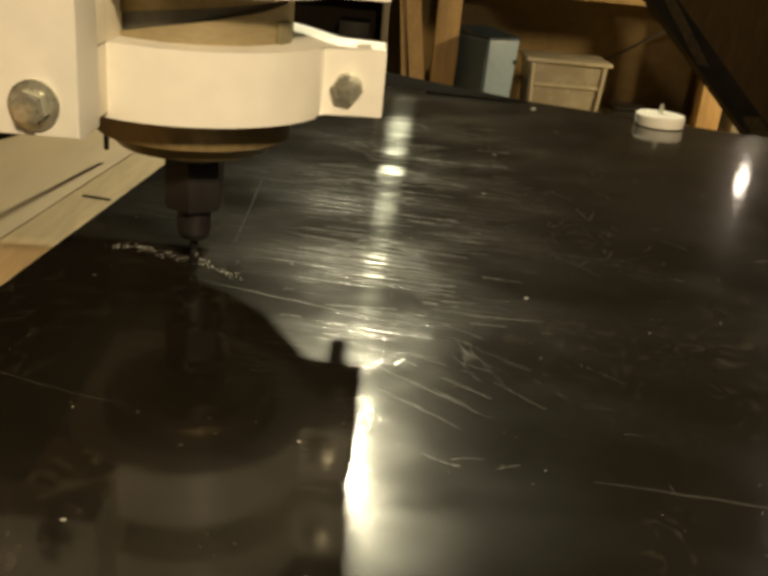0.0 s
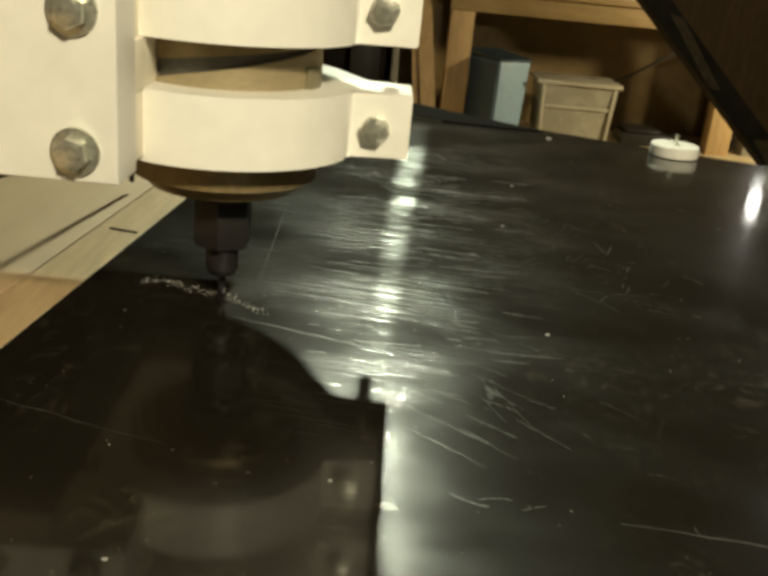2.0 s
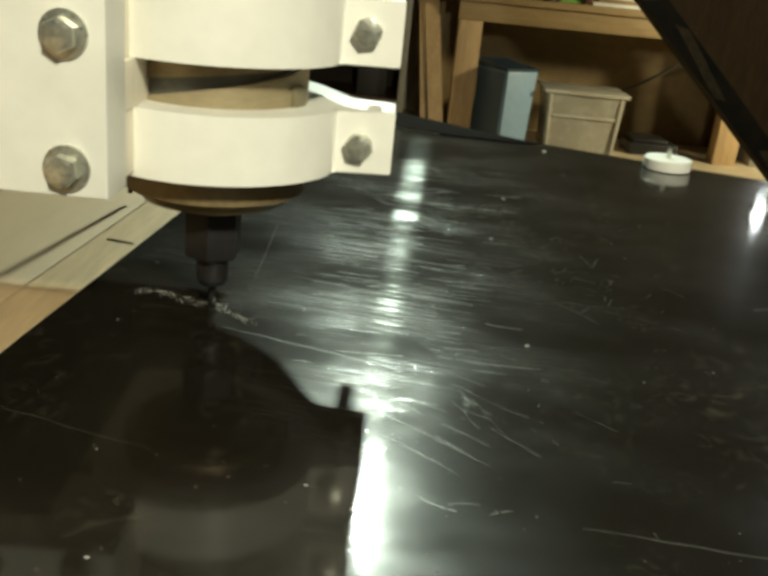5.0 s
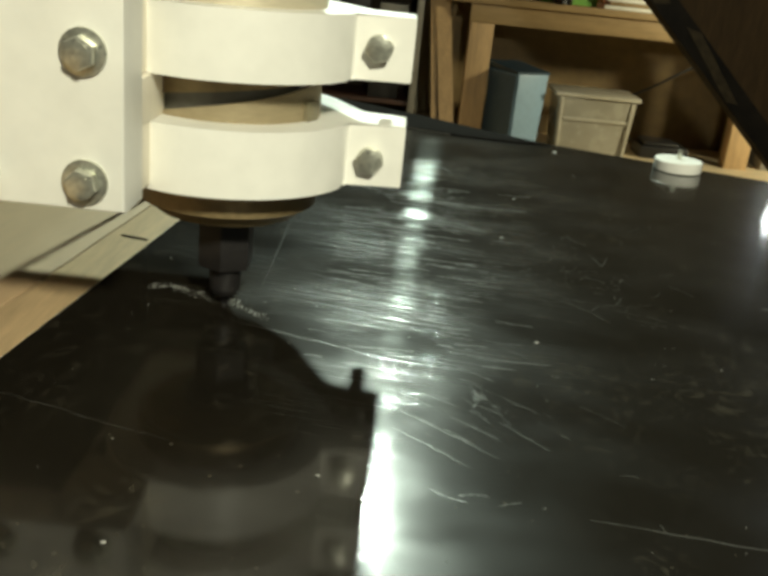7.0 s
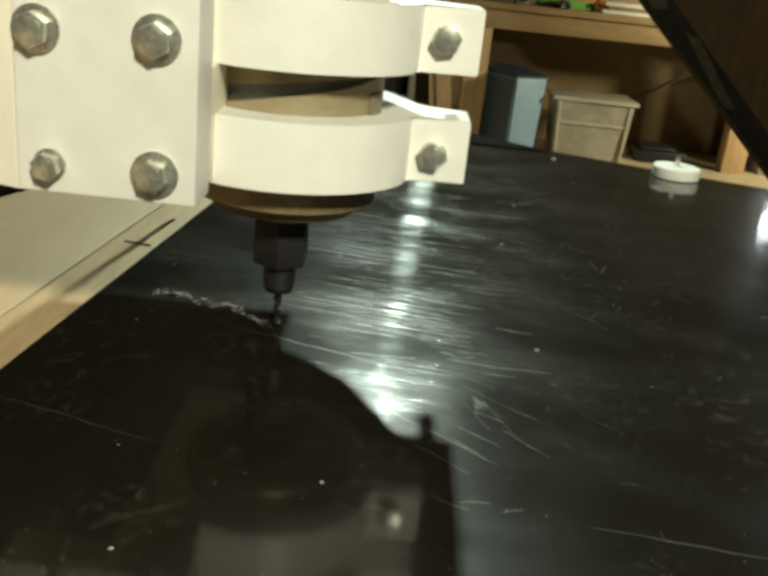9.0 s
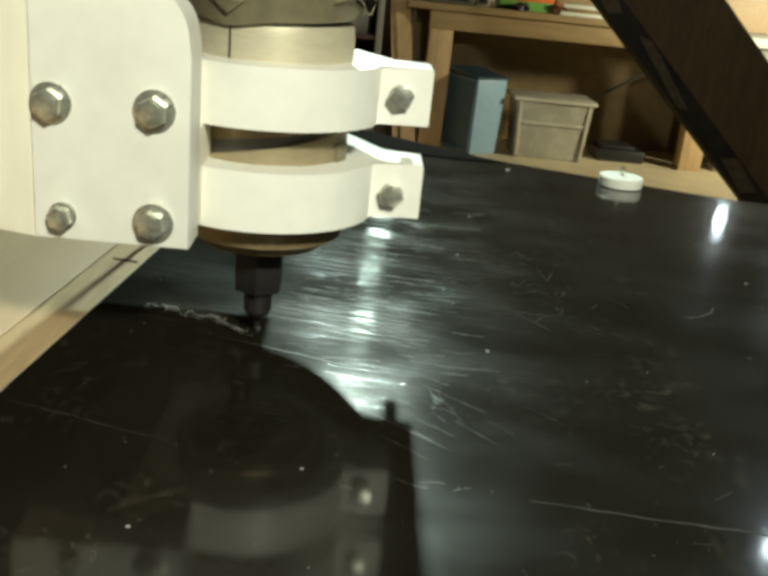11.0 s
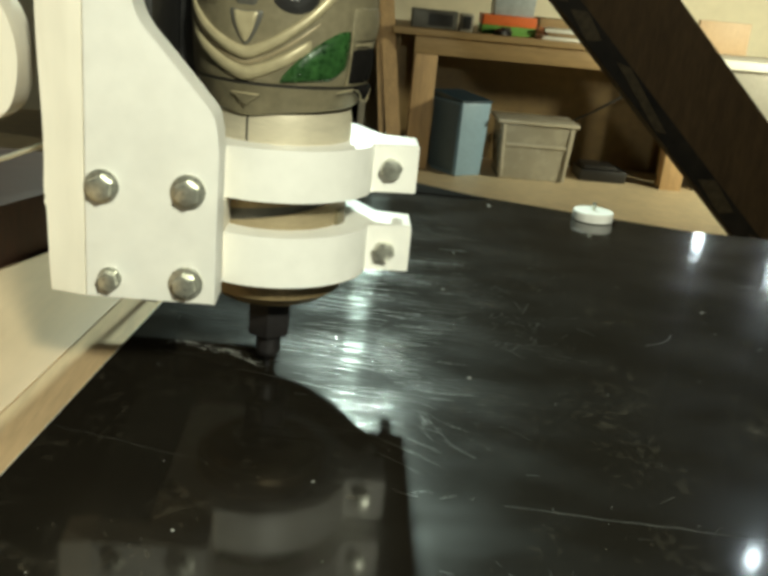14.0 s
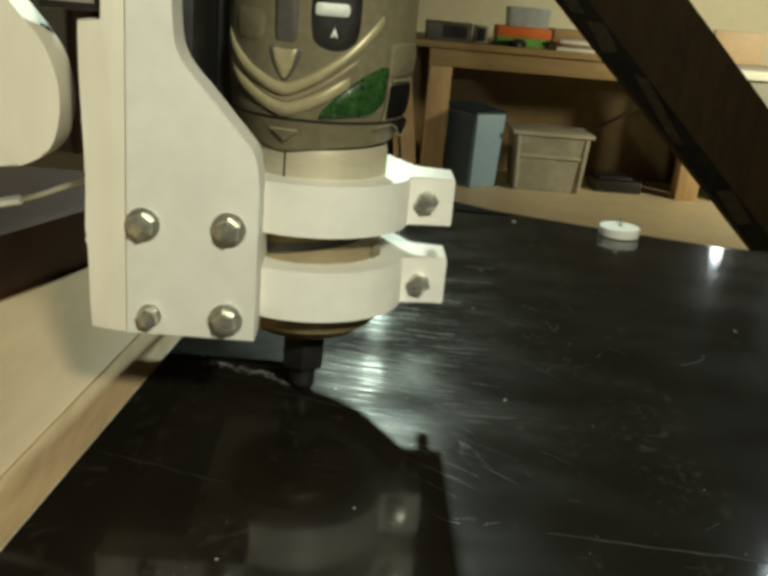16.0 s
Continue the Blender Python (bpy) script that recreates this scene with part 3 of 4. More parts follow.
neck = part("neck", lathe([(0.0300, 0.0540), (0.0322, 0.0546), (0.0330, 0.0560), (0.0330, 0.0880), (0.0312, 0.0882), (0.0312, 0.1042), (0.0330, 0.1044), (0.0330, 0.1360), (0.0322, 0.1400)], C, 72), M_NECK, head, "satin metal motor neck")


def groove_span(th):
    """Heights of the lower and upper lip of the slanting groove, th degrees from the front."""
    u = (th + 63) / 137
    mid = 0.0895 + 0.0165 * u - 0.0045 * u * u
    half = 0.0033 * (1 - max(0.0, u)) ** 0.6 if u < 1 else 0.0
    return mid - half, mid + half


band_low, band_high = bmesh.new(), bmesh.new()
for bm, upper in ((band_low, False), (band_high, True)):
    rows = []
    for k in range(81):
        th = -88 + 2.2 * k
        lo, hi = groove_span(min(th, 73.9))
        lo, hi = min(max(lo, 0.0884), 0.1039), min(max(hi, 0.0884), 0.1040)
        a, c = (hi, 0.1042) if upper else (0.0882, lo)
        ring = []
        for z, r in ((a, 0.0313), (a, 0.0330), (c, 0.0330), (c, 0.0313)):
            g = radians(th)
            ring.append(bm.verts.new((AX + r * math.sin(g), AY - r * math.cos(g), z)))
        rows.append(ring)
    for p, q in zip(rows, rows[1:]):
        for k in range(3):
            bm.faces.new((p[k], q[k], q[k + 1], p[k + 1]))
# both bands carry the upper clamp's shade in their colour
part("lower_band", band_low, M_TANSHADE, neck, "satin metal band below the groove, toned as shaded")
part("upper_band", band_high, M_BROWNSHADE, neck, "metal band above the groove, browned as shaded")
part("groove_floor", lathe([(0.03125, 0.0883), (0.03135, 0.0884), (0.03135, 0.1040), (0.03125, 0.1041)], C, 72), M_COLLAR, neck, "dark slanting groove")
part("neck_seam", box((AX - 0.0118, AY - 0.0316, 0.1266), (AX - 0.0112, AY - 0.0305, 0.1400)), M_BLACK, neck)
# bronze tint darkened for the shade below the clamp
part("lower_sleeve", lathe([(0.0325, 0.0546), (0.0333, 0.0552), (0.0333, 0.0650), (0.0325, 0.0655)], C, 72), M_BROWNSHADE, head, "ring below the clamp, browned as shaded")
part("end_ring", lathe([(0.0215, 0.0490), (0.0265, 0.0502), (0.0296, 0.0538)], C, 64), M_BROWNSHADE, head, "bronze-tinted end ring, darkened as shaded")
tab = box((-0.004, -0.0345, 0.0885), (0.004, -0.0325, 0.0955), 0.0005)
bmesh.ops.rotate(tab, verts=tab.verts, cent=(0, 0, 0), matrix=Matrix.Rotation(radians(67), 3, "Z"))
bmesh.ops.translate(tab, verts=tab.verts, vec=(AX, AY, 0))
part("lock_tab", tab, M_BRONZE, neck, "small bronze tab")
part("spindle_collar", lathe([(0.0120, 0.0455), (0.0150, 0.0468), (0.0155, 0.0489)], C, 40), M_COLLAR, head)
nut = bmesh.new()
prism([(AX + 0.0110 * math.cos(math.pi / 3 * k + 0.52), AY + 0.0110 * math.sin(math.pi / 3 * k + 0.52)) for k in range(6)], 0.0262, 0.0454, "z", bevel=0.0018, bm=nut)
part("collet_nut", nut, M_BLACKSTEEL, head, "black collet nut")
part("collet", lathe([(0.0032, 0.0140), (0.0050, 0.0148), (0.0060, 0.0170), (0.0061, 0.0261)], C, 32), M_BLACKSTEEL, head, "dark collet nose")
bit = bmesh.new()
for turn in (0, math.pi):
    rows = []
    for k in range(33):
        z, a = 0.0008 + 0.0140 * k / 32, turn + k * 0.22
        rows.append([bit.verts.new((AX + r * math.cos(a + o), AY + r * math.sin(a + o), z)) for r, o in ((0.0004, 0), (0.0016, 0), (0.0016, 1.1), (0.0012, 1.8), (0.0004, 2.2))])
    for a, c in zip(rows, rows[1:]):
        for k in range(5):
            j = (k + 1) % 5
            bit.faces.new((a[k], a[j], c[j], c[k]))
part("bit", bit, M_BLACKSTEEL, head, "dark twist cutter")


# motor housing
def on_body(theta, z, r):
    """A place on the motor housing: theta in degrees from the front, turning to +x."""
    a = radians(theta)
    return Vector((AX + r * math.sin(a), AY - r * math.cos(a), z))


def body_r(z):
    return 0.0385 + 0.0025 * math.sin(min(1, max(0, (z - 0.150) / 0.035)) * math.pi / 2)


collar = bmesh.new()
rows = []
for k in range(97):
    th = -180 + 360 * k / 96
    near = math.exp(-((th + 20) / 15) ** 2)
    low = 0.1400 - 0.002 * near + 0.0045 * (0.5 - 0.5 * math.cos(radians(th + 30)))
    rows.append([collar.verts.new(on_body(th, z, r)) for z, r in ((low, 0.0329), (low, 0.0346), (0.1455, 0.0362), (0.1512, 0.0383), (0.1514, 0.034))])
for a, c in zip(rows, rows[1:]):
    for k in range(4):
        collar.faces.new((a[k], c[k], c[k + 1], a[k + 1]))
bmesh.ops.remove_doubles(collar, verts=collar.verts, dist=1e-6)
part("lower_collar", collar, M_BRONZE, head, "bronze wavy collar")
housing = part("motor_housing", lathe([(0.0368, 0.1518), (0.0384, 0.1526)] + [(body_r(z), z) for z in (0.155, 0.160, 0.166, 0.172, 0.180, 0.188, 0.20)] + [(0.0405, 0.225), (0.036, 0.26)], C, 96), M_BRONZE, head, "bronze-grey moulded motor housing")


def patch(theta0, theta1, zlow, zhigh, lift, n=20, m=10):
    """A pad on the housing, from theta0 to theta1, between two lines of height, domed by lift."""
    bm = bmesh.new()
    rows = []
    for i in range(n + 1):
        u = i / n
        th = theta0 + (theta1 - theta0) * u
        a, c = zlow(u), zhigh(u)
        rows.append([bm.verts.new(on_body(th, a + (c - a) * j / m, body_r(a + (c - a) * j / m) - 0.0006 + lift * (4 * (j / m) * (1 - j / m)) ** 0.4 * min(1, (5 * u) ** 0.5, (5 * (1 - u)) ** 0.5))) for j in range(m + 1)])
    for a, c in zip(rows, rows[1:]):
        for j in range(m):
            bm.faces.new((a[j], c[j], c[j + 1], a[j + 1]))
    return bm


def sweep(theta0, theta1, z0, wide, left, right, lift, material, label):
    """A curved moulding that dips at the front of the housing and rises to both sides."""
    def low(u):
        d = theta0 + (theta1 - theta0) * u + 19
        return z0 + (left if d < 0 else right) * (abs(d) / 40) ** 1.45
    part("moulding", patch(theta0, theta1, low, lambda u: low(u) + wide, lift, 40, 8), material, housing, label)


sweep(-74, 42, 0.1612, 0.0058, 0.0135, 0.0172, 0.0026, M_RIDGE, "pale curved moulding")
sweep(-72, 34, 0.1590, 0.0022, 0.0132, 0.0155, 0.0009, M_TANSHADE, "dark groove between the mouldings")
sweep(-70, 22, 0.1528, 0.0062, 0.0125, 0.0135, 0.0024, M_RIDGE, "pale curved moulding")
part("slot", patch(-27, -10.5, lambda u: 0.1675 + 0.0125 * abs(2 * u - 1) ** 1.6, lambda u: 0.1812, 0.0020), M_RIDGE, housing, "pale pointed moulding")
part("slot_edge", patch(-30, -7.5, lambda u: 0.1662 + 0.0140 * abs(2 * u - 1) ** 1.6, lambda u: 0.1818, 0.0013), M_COLLAR, housing, "dark pointed surround")
part("switch_slot", patch(-26, -11, lambda u: 0.1814, lambda u: 0.222, 0.0022), M_COLLAR, housing, "dark grey switch slot")
part("shoulder", patch(-60, -31, lambda u: 0.1835 - 0.003 * math.sin(math.pi * u), lambda u: 0.196, 0.0012), M_BRONZE, housing, "raised bronze shoulder")
arrow = bmesh.new()
prism([(-0.0066, 0.1472), (0.0066, 0.1472), (0.0, 0.1424)], -0.0374, -0.0350, "y", bevel=0.0003, bm=arrow)
bmesh.ops.rotate(arrow, verts=arrow.verts, cent=(0, 0, 0), matrix=Matrix.Rotation(radians(-19.5), 3, "Z"))
bmesh.ops.translate(arrow, verts=arrow.verts, vec=(AX, AY, 0))
part("pointer", arrow, M_BRONZE, housing, "small raised pointer")
part("grip_pad", patch(2, 48, lambda u: 0.1530 + 0.0015 * u + 0.022 * max(0, u - 0.7) ** 1.2, lambda u: 0.1534 + 0.0290 * (u ** 0.75) - 0.006 * u ** 4, 0.0028), M_GREEN, housing, "mottled green rubber pad")
part("side_panel", patch(49, 88, lambda u: 0.153, lambda u: 0.169, 0.0018), M_DULL, housing, "dark moulded side panel")
part("side_panel", patch(47, 86, lambda u: 0.1705, lambda u: 0.186, 0.0022), M_BRONZE, housing, "bronze moulded side panel")
part("side_lug", patch(58, 92, lambda u: 0.1455 + 0.0045 * abs(2 * u - 1), lambda u: 0.1522, 0.0024), M_DULL, housing, "dark moulded lug")
part("dark_panel", patch(-6, 26, lambda u: 0.1785 + 0.006 * (2 * u - 1) ** 2, lambda u: 0.212, 0.0012), M_BLACK, housing, "black printed panel")
part("label_bar", patch(-3, 18.5, lambda u: 0.1940, lambda u: 0.2000, 0.0022), M_LABEL, housing, "pale printed label")
part("mark", patch(6.5, 11.5, lambda u: 0.1858, lambda u: 0.1859 + 0.0056 * (1 - abs(2 * u - 1)), 0.0020, 8, 4), M_LABEL, housing, "white triangle mark")

part("pointer_edge", tube([on_body(-29, 0.1474, 0.0376), on_body(-19.5, 0.1474, 0.0379), on_body(-10, 0.1474, 0.0376)], 0.0004, 6), M_RIDGE, housing, "pale upper edge of the pointer", 60)
# black ring painting the shade in the housing's foot gap, and pale moulding seams
part("foot_gap", lathe([(0.0378, 0.1513), (0.0380, 0.1514), (0.0380, 0.1519), (0.0378, 0.1520)], C, 96), M_BLACK, housing, "black ring for the gap's shade")
for run in (((50, 0.1700), (58, 0.1703), (68, 0.1701)), ((40, 0.1500), (52, 0.1512), (60, 0.1500), (66, 0.1462), (74, 0.1456), (82, 0.1505)), ((46, 0.153), (47, 0.162), (46, 0.176))):
    part("seam", tube(smooth_line([on_body(th, z, body_r(z) + 0.0016) for th, z in run], 6), 0.00025, 6), M_RIDGE, housing, "pale moulding seam", 60)

# ---- swarf along the cut ----
chips = bmesh.new()


def chip(x, y, size):
    made = bmesh.ops.create_icosphere(chips, subdivisions=1, radius=size)["verts"]
    turn, wide = Matrix.Rotation(rng.uniform(0, math.pi), 3, "Z"), rng.uniform(1.0, 3.0)
    for v in made:
        v.co = turn @ Vector((v.co.x * wide, v.co.y, v.co.z * 0.7)) + Vector((x, y, size * 0.6))


for hx, hy in HOLES:
    for k in range(40):
        a, r = rng.choice((rng.uniform(0, math.pi), rng.uniform(-0.7, 3.8))), HOLE_R + 0.0002 + abs(rng.gauss(0, 0.0016))
        chip(hx + r * 1.5 * math.cos(a), hy + r * math.sin(a), rng.uniform(0.00006, 0.0003))
for k in range(110):
    u = rng.uniform(-0.25, 1.15)
    p = Vector(HOLES[0]).lerp(Vector(HOLES[1]), u) + Vector((rng.gauss(0, 0.001), 0.0016 + rng.gauss(0, 0.0016)))
    if min((p - Vector(h)).length for h in HOLES) > HOLE_R + 0.0003:
        chip(p.x, p.y, rng.uniform(0.00006, 0.00024))
for k in range(60):
    u = rng.uniform(0.1, 1.0) ** 0.7
    chip(HOLES[1][0] + 0.0190 * u + rng.gauss(0, 0.0012), HOLES[1][1] - 0.0125 * u + rng.gauss(0, 0.0013), rng.uniform(0.00006, 0.00025))
tagged(part("swarf", chips, M_CHIP), "pale plastic chips along the cut on the sheet", "swarf", kind="stuff")
specks = bmesh.new()
for k in range(170):
    x, y = rng.uniform(-0.17, 0.5), rng.uniform(-0.25, 0.33)
    if x < edge_x(y) + 0.005:
        continue
    s = rng.uniform(0.0001, 0.0003) * (2.0 if rng.random() < 0.06 else 1)
    made = bmesh.ops.create_icosphere(specks, subdivisions=1, radius=s)["verts"]
    for v in made:
        v.co = Vector((v.co.x * rng.uniform(0.8, 1.8), v.co.y, v.co.z * 0.6)) + Vector((x, y, s * 0.4))
for x, y, s in ((0.0, 0.0, 0.0007), (0.0137, 0.2243, 0.0007), (-0.0018, 0.1375, 0.0006), (0.17, 0.1313, 0.0006), (0.062, 0.385, 0.0015)):
    made = bmesh.ops.create_icosphere(specks, subdivisions=1, radius=s)["verts"]
    for v in made:
        v.co = Vector((v.co.x * 1.5, v.co.y, v.co.z * 0.5)) + Vector((x, y, s * 0.4))
tagged(part("dust_specks", specks, M_CHIP), "pale dust specks scattered on the black sheet", "dust", kind="stuff")

# ---- workbench and what stands about it ----
BY = 4.0
TOP = -0.03
bench = thing("workbench", "pine workbench with a hardboard back", "workbench")
part("worktop", box((0.10, BY - 0.02, TOP - 0.030), (1.66, BY + 0.72, TOP), 0.004), M_PINE, bench)
part("apron", box((0.21, BY, TOP - 0.115), (1.66, BY + 0.03, TOP - 0.031), 0.002), M_PINE, bench)
for x in (0.215, 1.505):
    part("leg", box((x, BY + 0.002, FLOOR_Z), (x + 0.11, BY + 0.09, TOP - 0.116 if x > 1 else TOP - 0.116), 0.003), M_PINE_UP, bench)
part("back_panel", box((0.10, BY + 0.45, FLOOR_Z), (1.64, BY + 0.46, TOP - 0.031)), M_HARDBOARD, bench)
part("side_board", box((0.13, BY + 0.10, FLOOR_Z), (0.15, BY + 0.449, TOP - 0.031)), M_HARDBOARD, bench)
part("end_board", box((1.62, BY + 0.10, FLOOR_Z), (1.64, BY + 0.449, TOP - 0.031)), M_HARDBOARD, bench)

bin_ = thing("waste_bin", "pale blue plastic waste bin with dark lid", "waste bin", at=(0.47, BY + 0.02, FLOOR_Z))


def taper(lo, hi, z0, z1, f, bevel=0.006):
    """A box whose foot is drawn in by the factor f."""
    bm = box((lo[0], lo[1], z0), (hi[0], hi[1], z1), bevel)
    cx, cy = (lo[0] + hi[0]) / 2, (lo[1] + hi[1]) / 2
    for v in bm.verts:
        k = f + (1 - f) * (v.co.z - z0) / (z1 - z0)
        v.co.x, v.co.y = cx + (v.co.x - cx) * k, cy + (v.co.y - cy) * k
    return bm


bin_.rotation_euler = (0, 0, radians(33))
bin_.scale = (1.12, 1.12, 1)
part("bin_body", taper((-0.075, -0.095), (0.085, 0.115), 0.0, 0.355, 0.88, 0.008), M_BLUE, bin_)
# darker blue laid over the side that faces away from the light
part("bin_side", box((-0.0790, -0.080, 0.02), (-0.0765, 0.10, 0.345), 0.001), M_BLUESHADE, bin_, "shaded side of the bin, painted slate")
part("lid", prism([(-0.098, 0.366), (0.118, 0.388), (0.118, 0.3555), (-0.098, 0.3555)], -0.083, 0.089, "x", bevel=0.003), M_BLUEDARK, bin_, "dark blue lid")

tub = thing("storage_tub", "translucent grey plastic storage tub", "tub", at=(0.845, BY + 0.08, FLOOR_Z))
part("tub_body", taper((-0.185, -0.13), (0.185, 0.13), 0.0, 0.275, 0.90, 0.01), M_TUB, tub)
part("rim", box((-0.20, -0.142, 0.272), (0.20, 0.142, 0.290), 0.005), M_TUBRIM, tub, "pale rim")
part("fold", box((-0.15, -0.134, 0.165), (0.15, -0.126, 0.178), 0.002), M_TUBRIM, tub, "moulded fold")
for x in (-0.166, 0.166):
    part("corner_rib", prism([(x * 0.93 - 0.006, 0.012), (x * 0.93 + 0.006, 0.012), (x + 0.007, 0.268), (x - 0.007, 0.268)], -0.1335, -0.121, "y", bevel=0.001), M_TUBRIM, tub, "pale corner rib")

pouch = thing("dark_toolbag", "dark low tool case under the bench", "tool case", at=(1.22, BY + 0.16, FLOOR_Z))
part("case_body", box((-0.11, -0.1, 0.0), (0.13, 0.1, 0.06), 0.012), M_BLACK, pouch)
part("case_top", box((-0.09, -0.085, 0.0605), (0.08, 0.085, 0.078), 0.008), M_BLACK, pouch)

cord = thing("power_cord", "black cord hanging below the bench", "cord")
part("cord_run", tube(smooth_line([(1.04, BY + 0.1, -0.41), (1.12, BY - 0.01, -0.335), (1.26, BY - 0.015, -0.245), (1.42, BY - 0.005, -0.18)], 6), 0.006, 8), M_CABLE, cord, "", 60)


def plank(name, label, foot, top, width, thick, material, category, group=""):
    """A leaning plank from its foot to its top, its width across the view."""
    ob = thing(name, label, category, group)
    f, t = Vector(foot), Vector(top)
    way = (t - f)
    across = Vector((way.z, 0, -way.x)).normalized() * width / 2
    back = way.cross(across).normalized() * thick
    bm = bmesh.new()
    v = [bm.verts.new(p) for p in (f - across, f + across, t + across, t - across)]
    w = [bm.verts.new(p.co + back) for p in v]
    for q in ((v[0], v[1], v[2], v[3]), (w[3], w[2], w[1], w[0])):
        bm.faces.new(q)
    for i in range(4):
        j = (i + 1) % 4
        bm.faces.new((v[j], v[i], w[i], w[j]))
    part("plank", bm, material, ob)
    return ob


plank("leaning_board", "pale pine board leaning by the bench", (0.165, 3.86, FLOOR_Z), (0.03, 4.2, 0.34), 0.068, 0.03, M_PINE_UP, "board", "boards leaning by the bench")
plank("leaning_board", "narrow pine batten leaning by the bench", (0.105, 3.87, FLOOR_Z), (0.0, 4.2, 0.30), 0.028, 0.03, M_PINE_UP, "board", "boards leaning by the bench")

# the large diagonal brace in front of the bench
brace = plank("diagonal_brace", "wide dark-stained board rising at a slant", (1.59, 2.3, FLOOR_Z), (0.155, 2.3, 0.68), 0.28, 0.09, M_DARKWOOD, "brace")

strut = plank("x", "", (1.4315, 2.297, FLOOR_Z), (-0.0035, 2.297, 0.68), 0.060, 0.094, M_BRACEEDGE, "x")
edge = strut.children[0]
edge.parent, edge.name, edge["label"] = brace, "edge_strip", "worn black lower edge"
bpy.data.objects.remove(strut)
# slanting olive patches, lighter than the black edge they lie along
foot, rise = Vector((1.4315, 2.2955, FLOOR_Z)), Vector((-1.435, 0, 1.38)).normalized()
across = Vector((0.693, 0, 0.721))
for d, n, w in ((0.12, 0.16, 0.012), (0.44, 0.09, 0.034), (0.78, 0.20, 0.016), (1.13, 0.06, 0.030), (1.28, 0.17, 0.022), (1.58, 0.11, 0.03)):
    a = foot + rise * d
    corners = [a - across * 0.027, a - rise * 0.03 + across * (w - 0.022), a + rise * n + across * 0.027, a + rise * (n + 0.04) + across * (0.022 - w)]
    part("worn_patch", prism([(p.x, p.z) for p in corners], 2.2945, 2.2965, "y"), M_OLIVE, brace, "slanting olive patch")

# things on the bench
case = thing("radio", "small dark grey case with a black window", "radio", at=(0.32, BY + 0.14, TOP))
part("case", box((-0.13, -0.06, 0.0), (0.09, 0.08, 0.085), 0.006), M_COLLAR, case)
part("window", box((-0.05, -0.0635, 0.015), (0.065, -0.0605, 0.07), 0.001), M_BLACK, case)
speaker = thing("small_box", "narrow grey upright box on the bench", "box", at=(0.455, BY + 0.14, TOP))
part("carton", box((-0.03, -0.05, 0.0), (0.03, 0.05, 0.08), 0.003), M_GREY, speaker)
part("front", box((-0.02, -0.0535, 0.01), (0.02, -0.0505, 0.07), 0.001), M_BLACK, speaker)
kit = thing("carton", "orange and green carton on the bench", "carton", at=(0.66, BY + 0.16, TOP))
part("lower_half", box((-0.13, -0.08, 0.0), (0.13, 0.08, 0.042), 0.003), M_GREENCARD, kit)
part("upper_half", box((-0.13, -0.08, 0.0425), (0.13, 0.08, 0.09), 0.003), M_ORANGE, kit)
cloth = thing("dark_rag", "crumpled dark green rag on the bench", "rag", at=(0.63, BY + 0.05, TOP))
ragm = bmesh.new()
bmesh.ops.create_icosphere(ragm, subdivisions=3, radius=0.045)
for v in ragm.verts:
    v.co = v.co * (1 + 0.35 * noise.noise(v.co * 40))
    v.co.z = max(0, v.co.z * 0.55 + 0.012)
part("fold", ragm, M_CABLE, cloth)
box2 = thing("clear_box", "pale translucent box stacked on the carton", "box", at=(0.68, BY + 0.18, TOP + 0.0905))
part("box_body", taper((-0.10, -0.07), (0.10, 0.07), 0.0, 0.09, 0.95, 0.004), M_CLEAR, box2)
for k, (x, z, w, m) in enumerate(((0.985, 0.0, 0.34, M_PAPER), (1.0, 0.017, 0.32, M_PINE), (0.96, 0.034, 0.27, M_PAPER))):
    b2 = thing("book", "flat pale book in a stack on the bench" if m is M_PAPER else "brown book in a stack on the bench", "book", "stack on the bench", at=(x, BY + 0.12, TOP + z))
    part("volume", box((-w / 2, -0.09, 0.0), (w / 2, 0.09, 0.0165), 0.002), m, b2)
tray = thing("cardboard_box", "brown cardboard box on the bench", "box", at=(1.02, BY + 0.36, TOP))
part("carton_body", box((-0.18, -0.1, 0.0), (0.2, 0.1, 0.09), 0.003), M_PINE, tray)

sink = thing("white_counter", "white counter unit with a grey front", "counter", at=(2.15, BY + 0.05, FLOOR_Z))
part("cabinet", box((-0.45, 0.0, 0.0), (0.6, 0.55, 0.61), 0.004), M_GREY, sink)
part("counter_top", box((-0.48, -0.03, 0.6105), (0.62, 0.58, 0.655), 0.008), M_PAPER, sink)
part("backsplash", box((-0.40, 0.50, 0.6555), (-0.12, 0.53, 0.82), 0.004), M_PLY, sink)

shelf = thing("shelf_unit", "dark open shelf unit with stored odds", "shelf")
for x in (-1.45, -0.72, -0.02):
    part("upright", box((x - 0.015, 3.95, FLOOR_Z), (x + 0.015, 4.35, 0.9), 0.002), M_GREY if x > -0.5 else M_BROWN, shelf)
for z in (-0.55, -0.22, 0.10, 0.42):
    part("shelf_board", box((-1.435, 3.96, z), (-0.735, 4.34, z + 0.02), 0.002), M_BROWN, shelf)
    part("shelf_board", box((-0.705, 3.96, z), (-0.035, 4.34, z + 0.02), 0.002), M_BROWN, shelf)
part("back", box((-1.47, 4.351, FLOOR_Z), (0.0, 4.36, 0.9)), M_CEIL, shelf)
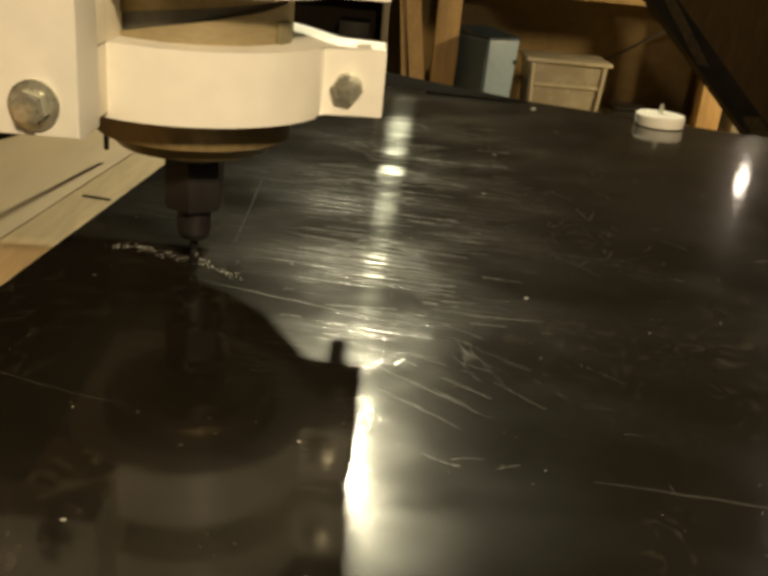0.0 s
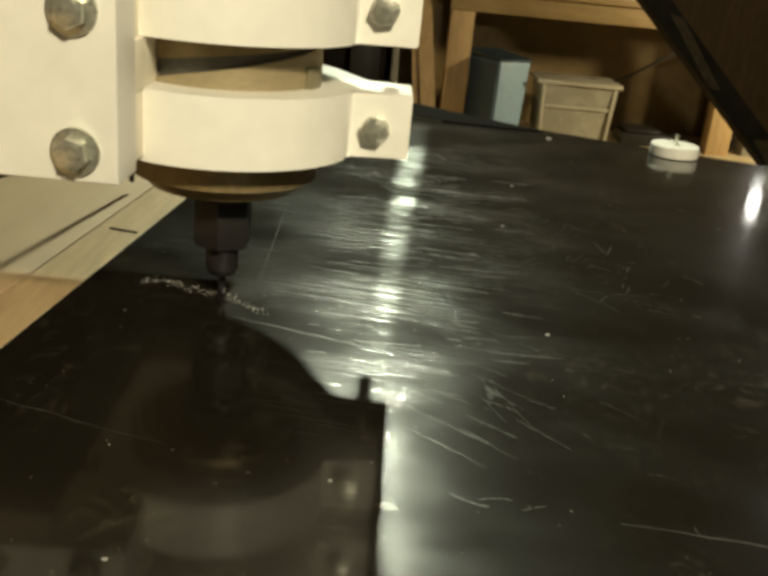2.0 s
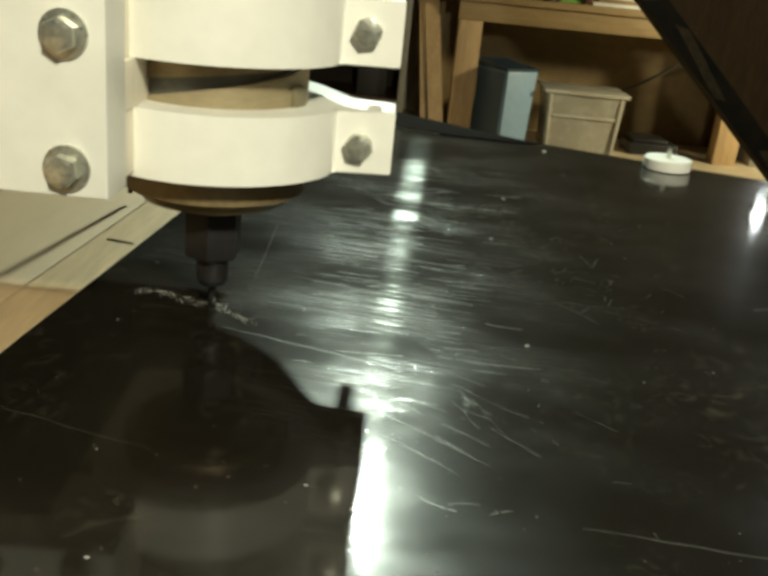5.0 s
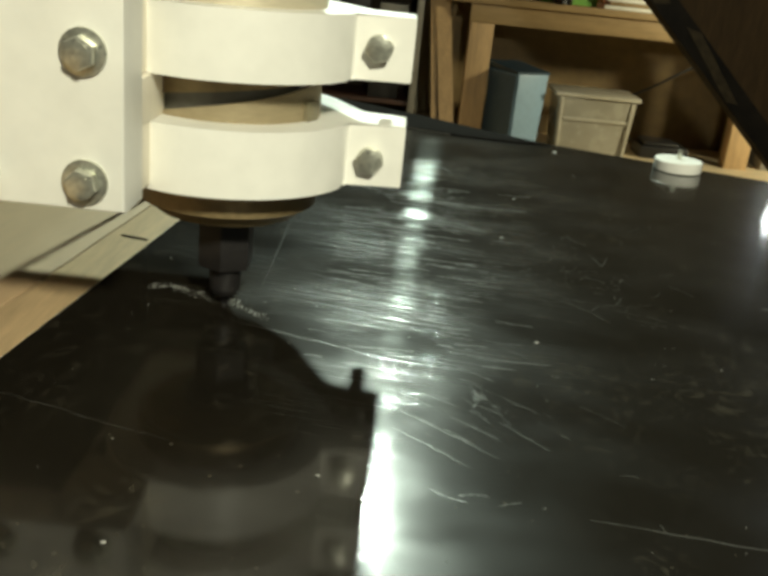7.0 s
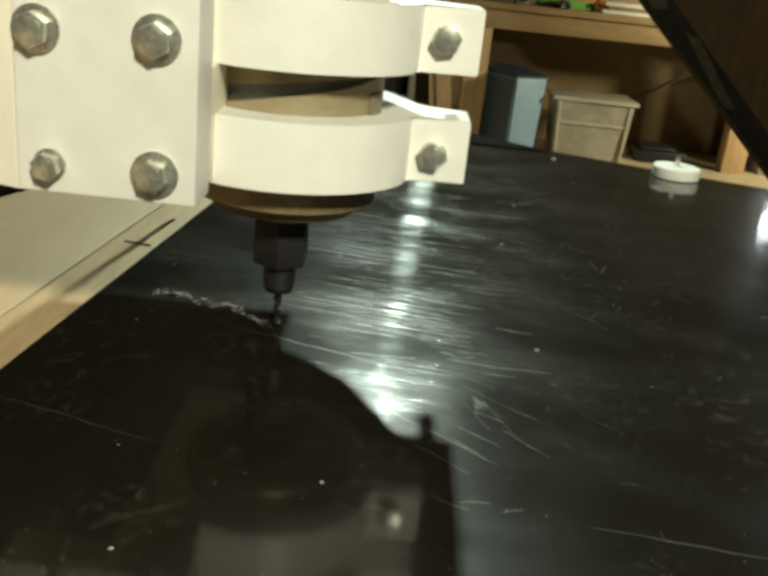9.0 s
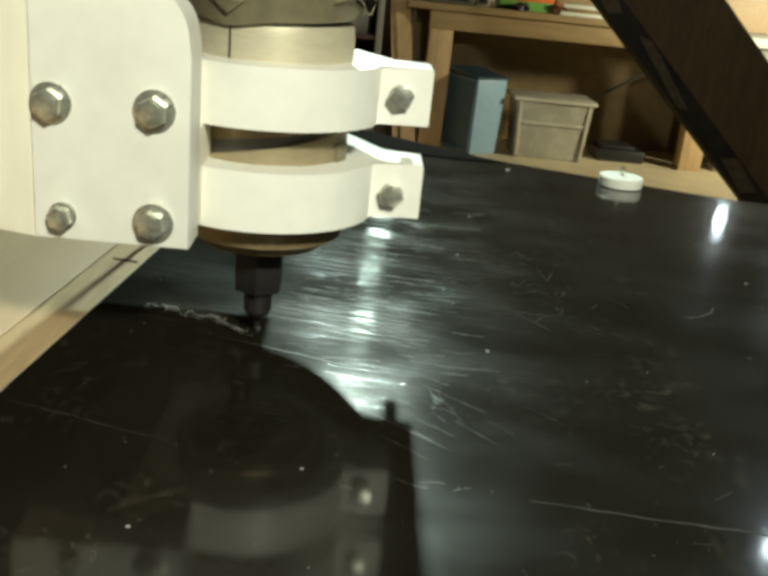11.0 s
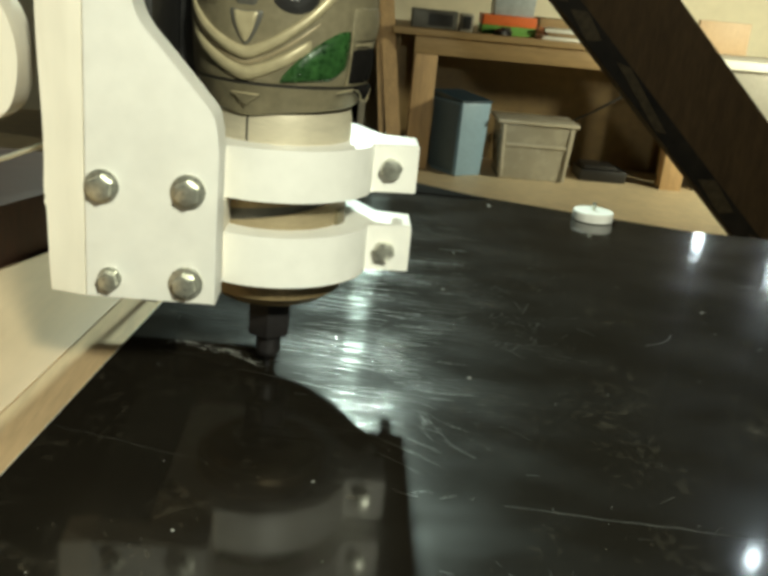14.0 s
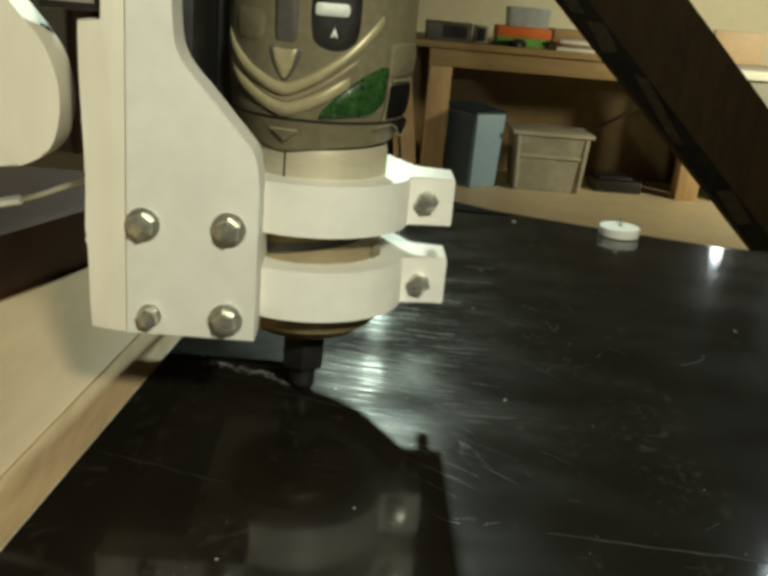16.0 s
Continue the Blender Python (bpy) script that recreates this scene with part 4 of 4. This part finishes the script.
for x, z, w, h, m in ((-0.14, -0.20, 0.13, 0.10, M_GREY), (-0.33, -0.20, 0.16, 0.16, M_BLACK), (-0.15, 0.12, 0.16, 0.18, M_GREY), (-0.42, 0.12, 0.2, 0.14, M_GREENCARD), (-0.16, -0.53, 0.14, 0.2, M_CABLE), (-0.9, -0.2, 0.22, 0.18, M_GREY), (-1.2, -0.2, 0.2, 0.12, M_HARDBOARD), (-0.95, 0.12, 0.3, 0.15, M_PAPER), (-1.25, -0.53, 0.25, 0.2, M_BROWN)):
    b3 = thing("stored_box", "box kept on the shelf unit", "box", "boxes on the shelf unit", at=(x, 4.06, z))
    part("box_body", box((-w / 2, -0.07, 0.0), (w / 2, 0.1, h), 0.004), m, b3)


# ---- what moves ----
def motions():
    base = [(0, -0.0210, 0.0092, -0.0036), (0.5, -0.0210, 0.0092, -0.0014), (1, -0.0210, 0.0092, -0.0059), (1.5, -0.0210, 0.0091, -0.0030), (2, -0.0210, 0.0092, -0.0039), (2.5, -0.0210, 0.0092, -0.0108), (3, -0.0210, 0.0092, -0.0051), (3.3, -0.0210, 0.0092, -0.0030), (3.8, -0.0210, 0.0092, -0.0080), (4.3, -0.0210, 0.0092, -0.0135), (4.8, -0.0210, 0.0092, -0.0070), (5.2, -0.0210, 0.0092, -0.0020), (5.5, -0.0210, 0.0092, -0.0055), (6, -0.0210, 0.0092, -0.0124), (6.5, -0.0211, 0.0092, -0.0172), (7, -0.0211, 0.0091, -0.0095), (7.5, -0.0210, 0.0091, 0.0027), (8, -0.0109, 0.0042, 0.0043), (8.5, 0.0, 0.0, 0.0049), (9, 0.0, 0.0, 0.0), (9.4, 0.0000, 0.0000, -0.0030), (9.9, 0.0000, 0.0000, -0.0070), (10.4, 0.0000, 0.0000, -0.0010), (10.9, 0.0000, 0.0000, -0.0060), (11.2, 0.0000, 0.0000, -0.0020), (11.5, 0.0000, 0.0000, -0.0058), (12, 0.0000, 0.0000, -0.0100), (12.5, 0.0000, 0.0000, -0.0010), (13, 0.0, 0.0, -0.0051), (13.5, 0.0000, 0.0000, -0.0116), (14, 0.0, 0.0000, -0.0080), (14.5, 0.0, 0.0, -0.0010), (15, 0.0, 0.0, -0.0073), (15.5, 0.0000, 0.0, -0.0139), (16, 0.0000, 0.0, -0.0131)]
    walk(head, [(t, pose(x, y, z)) for t, x, y, z in base])


motions()
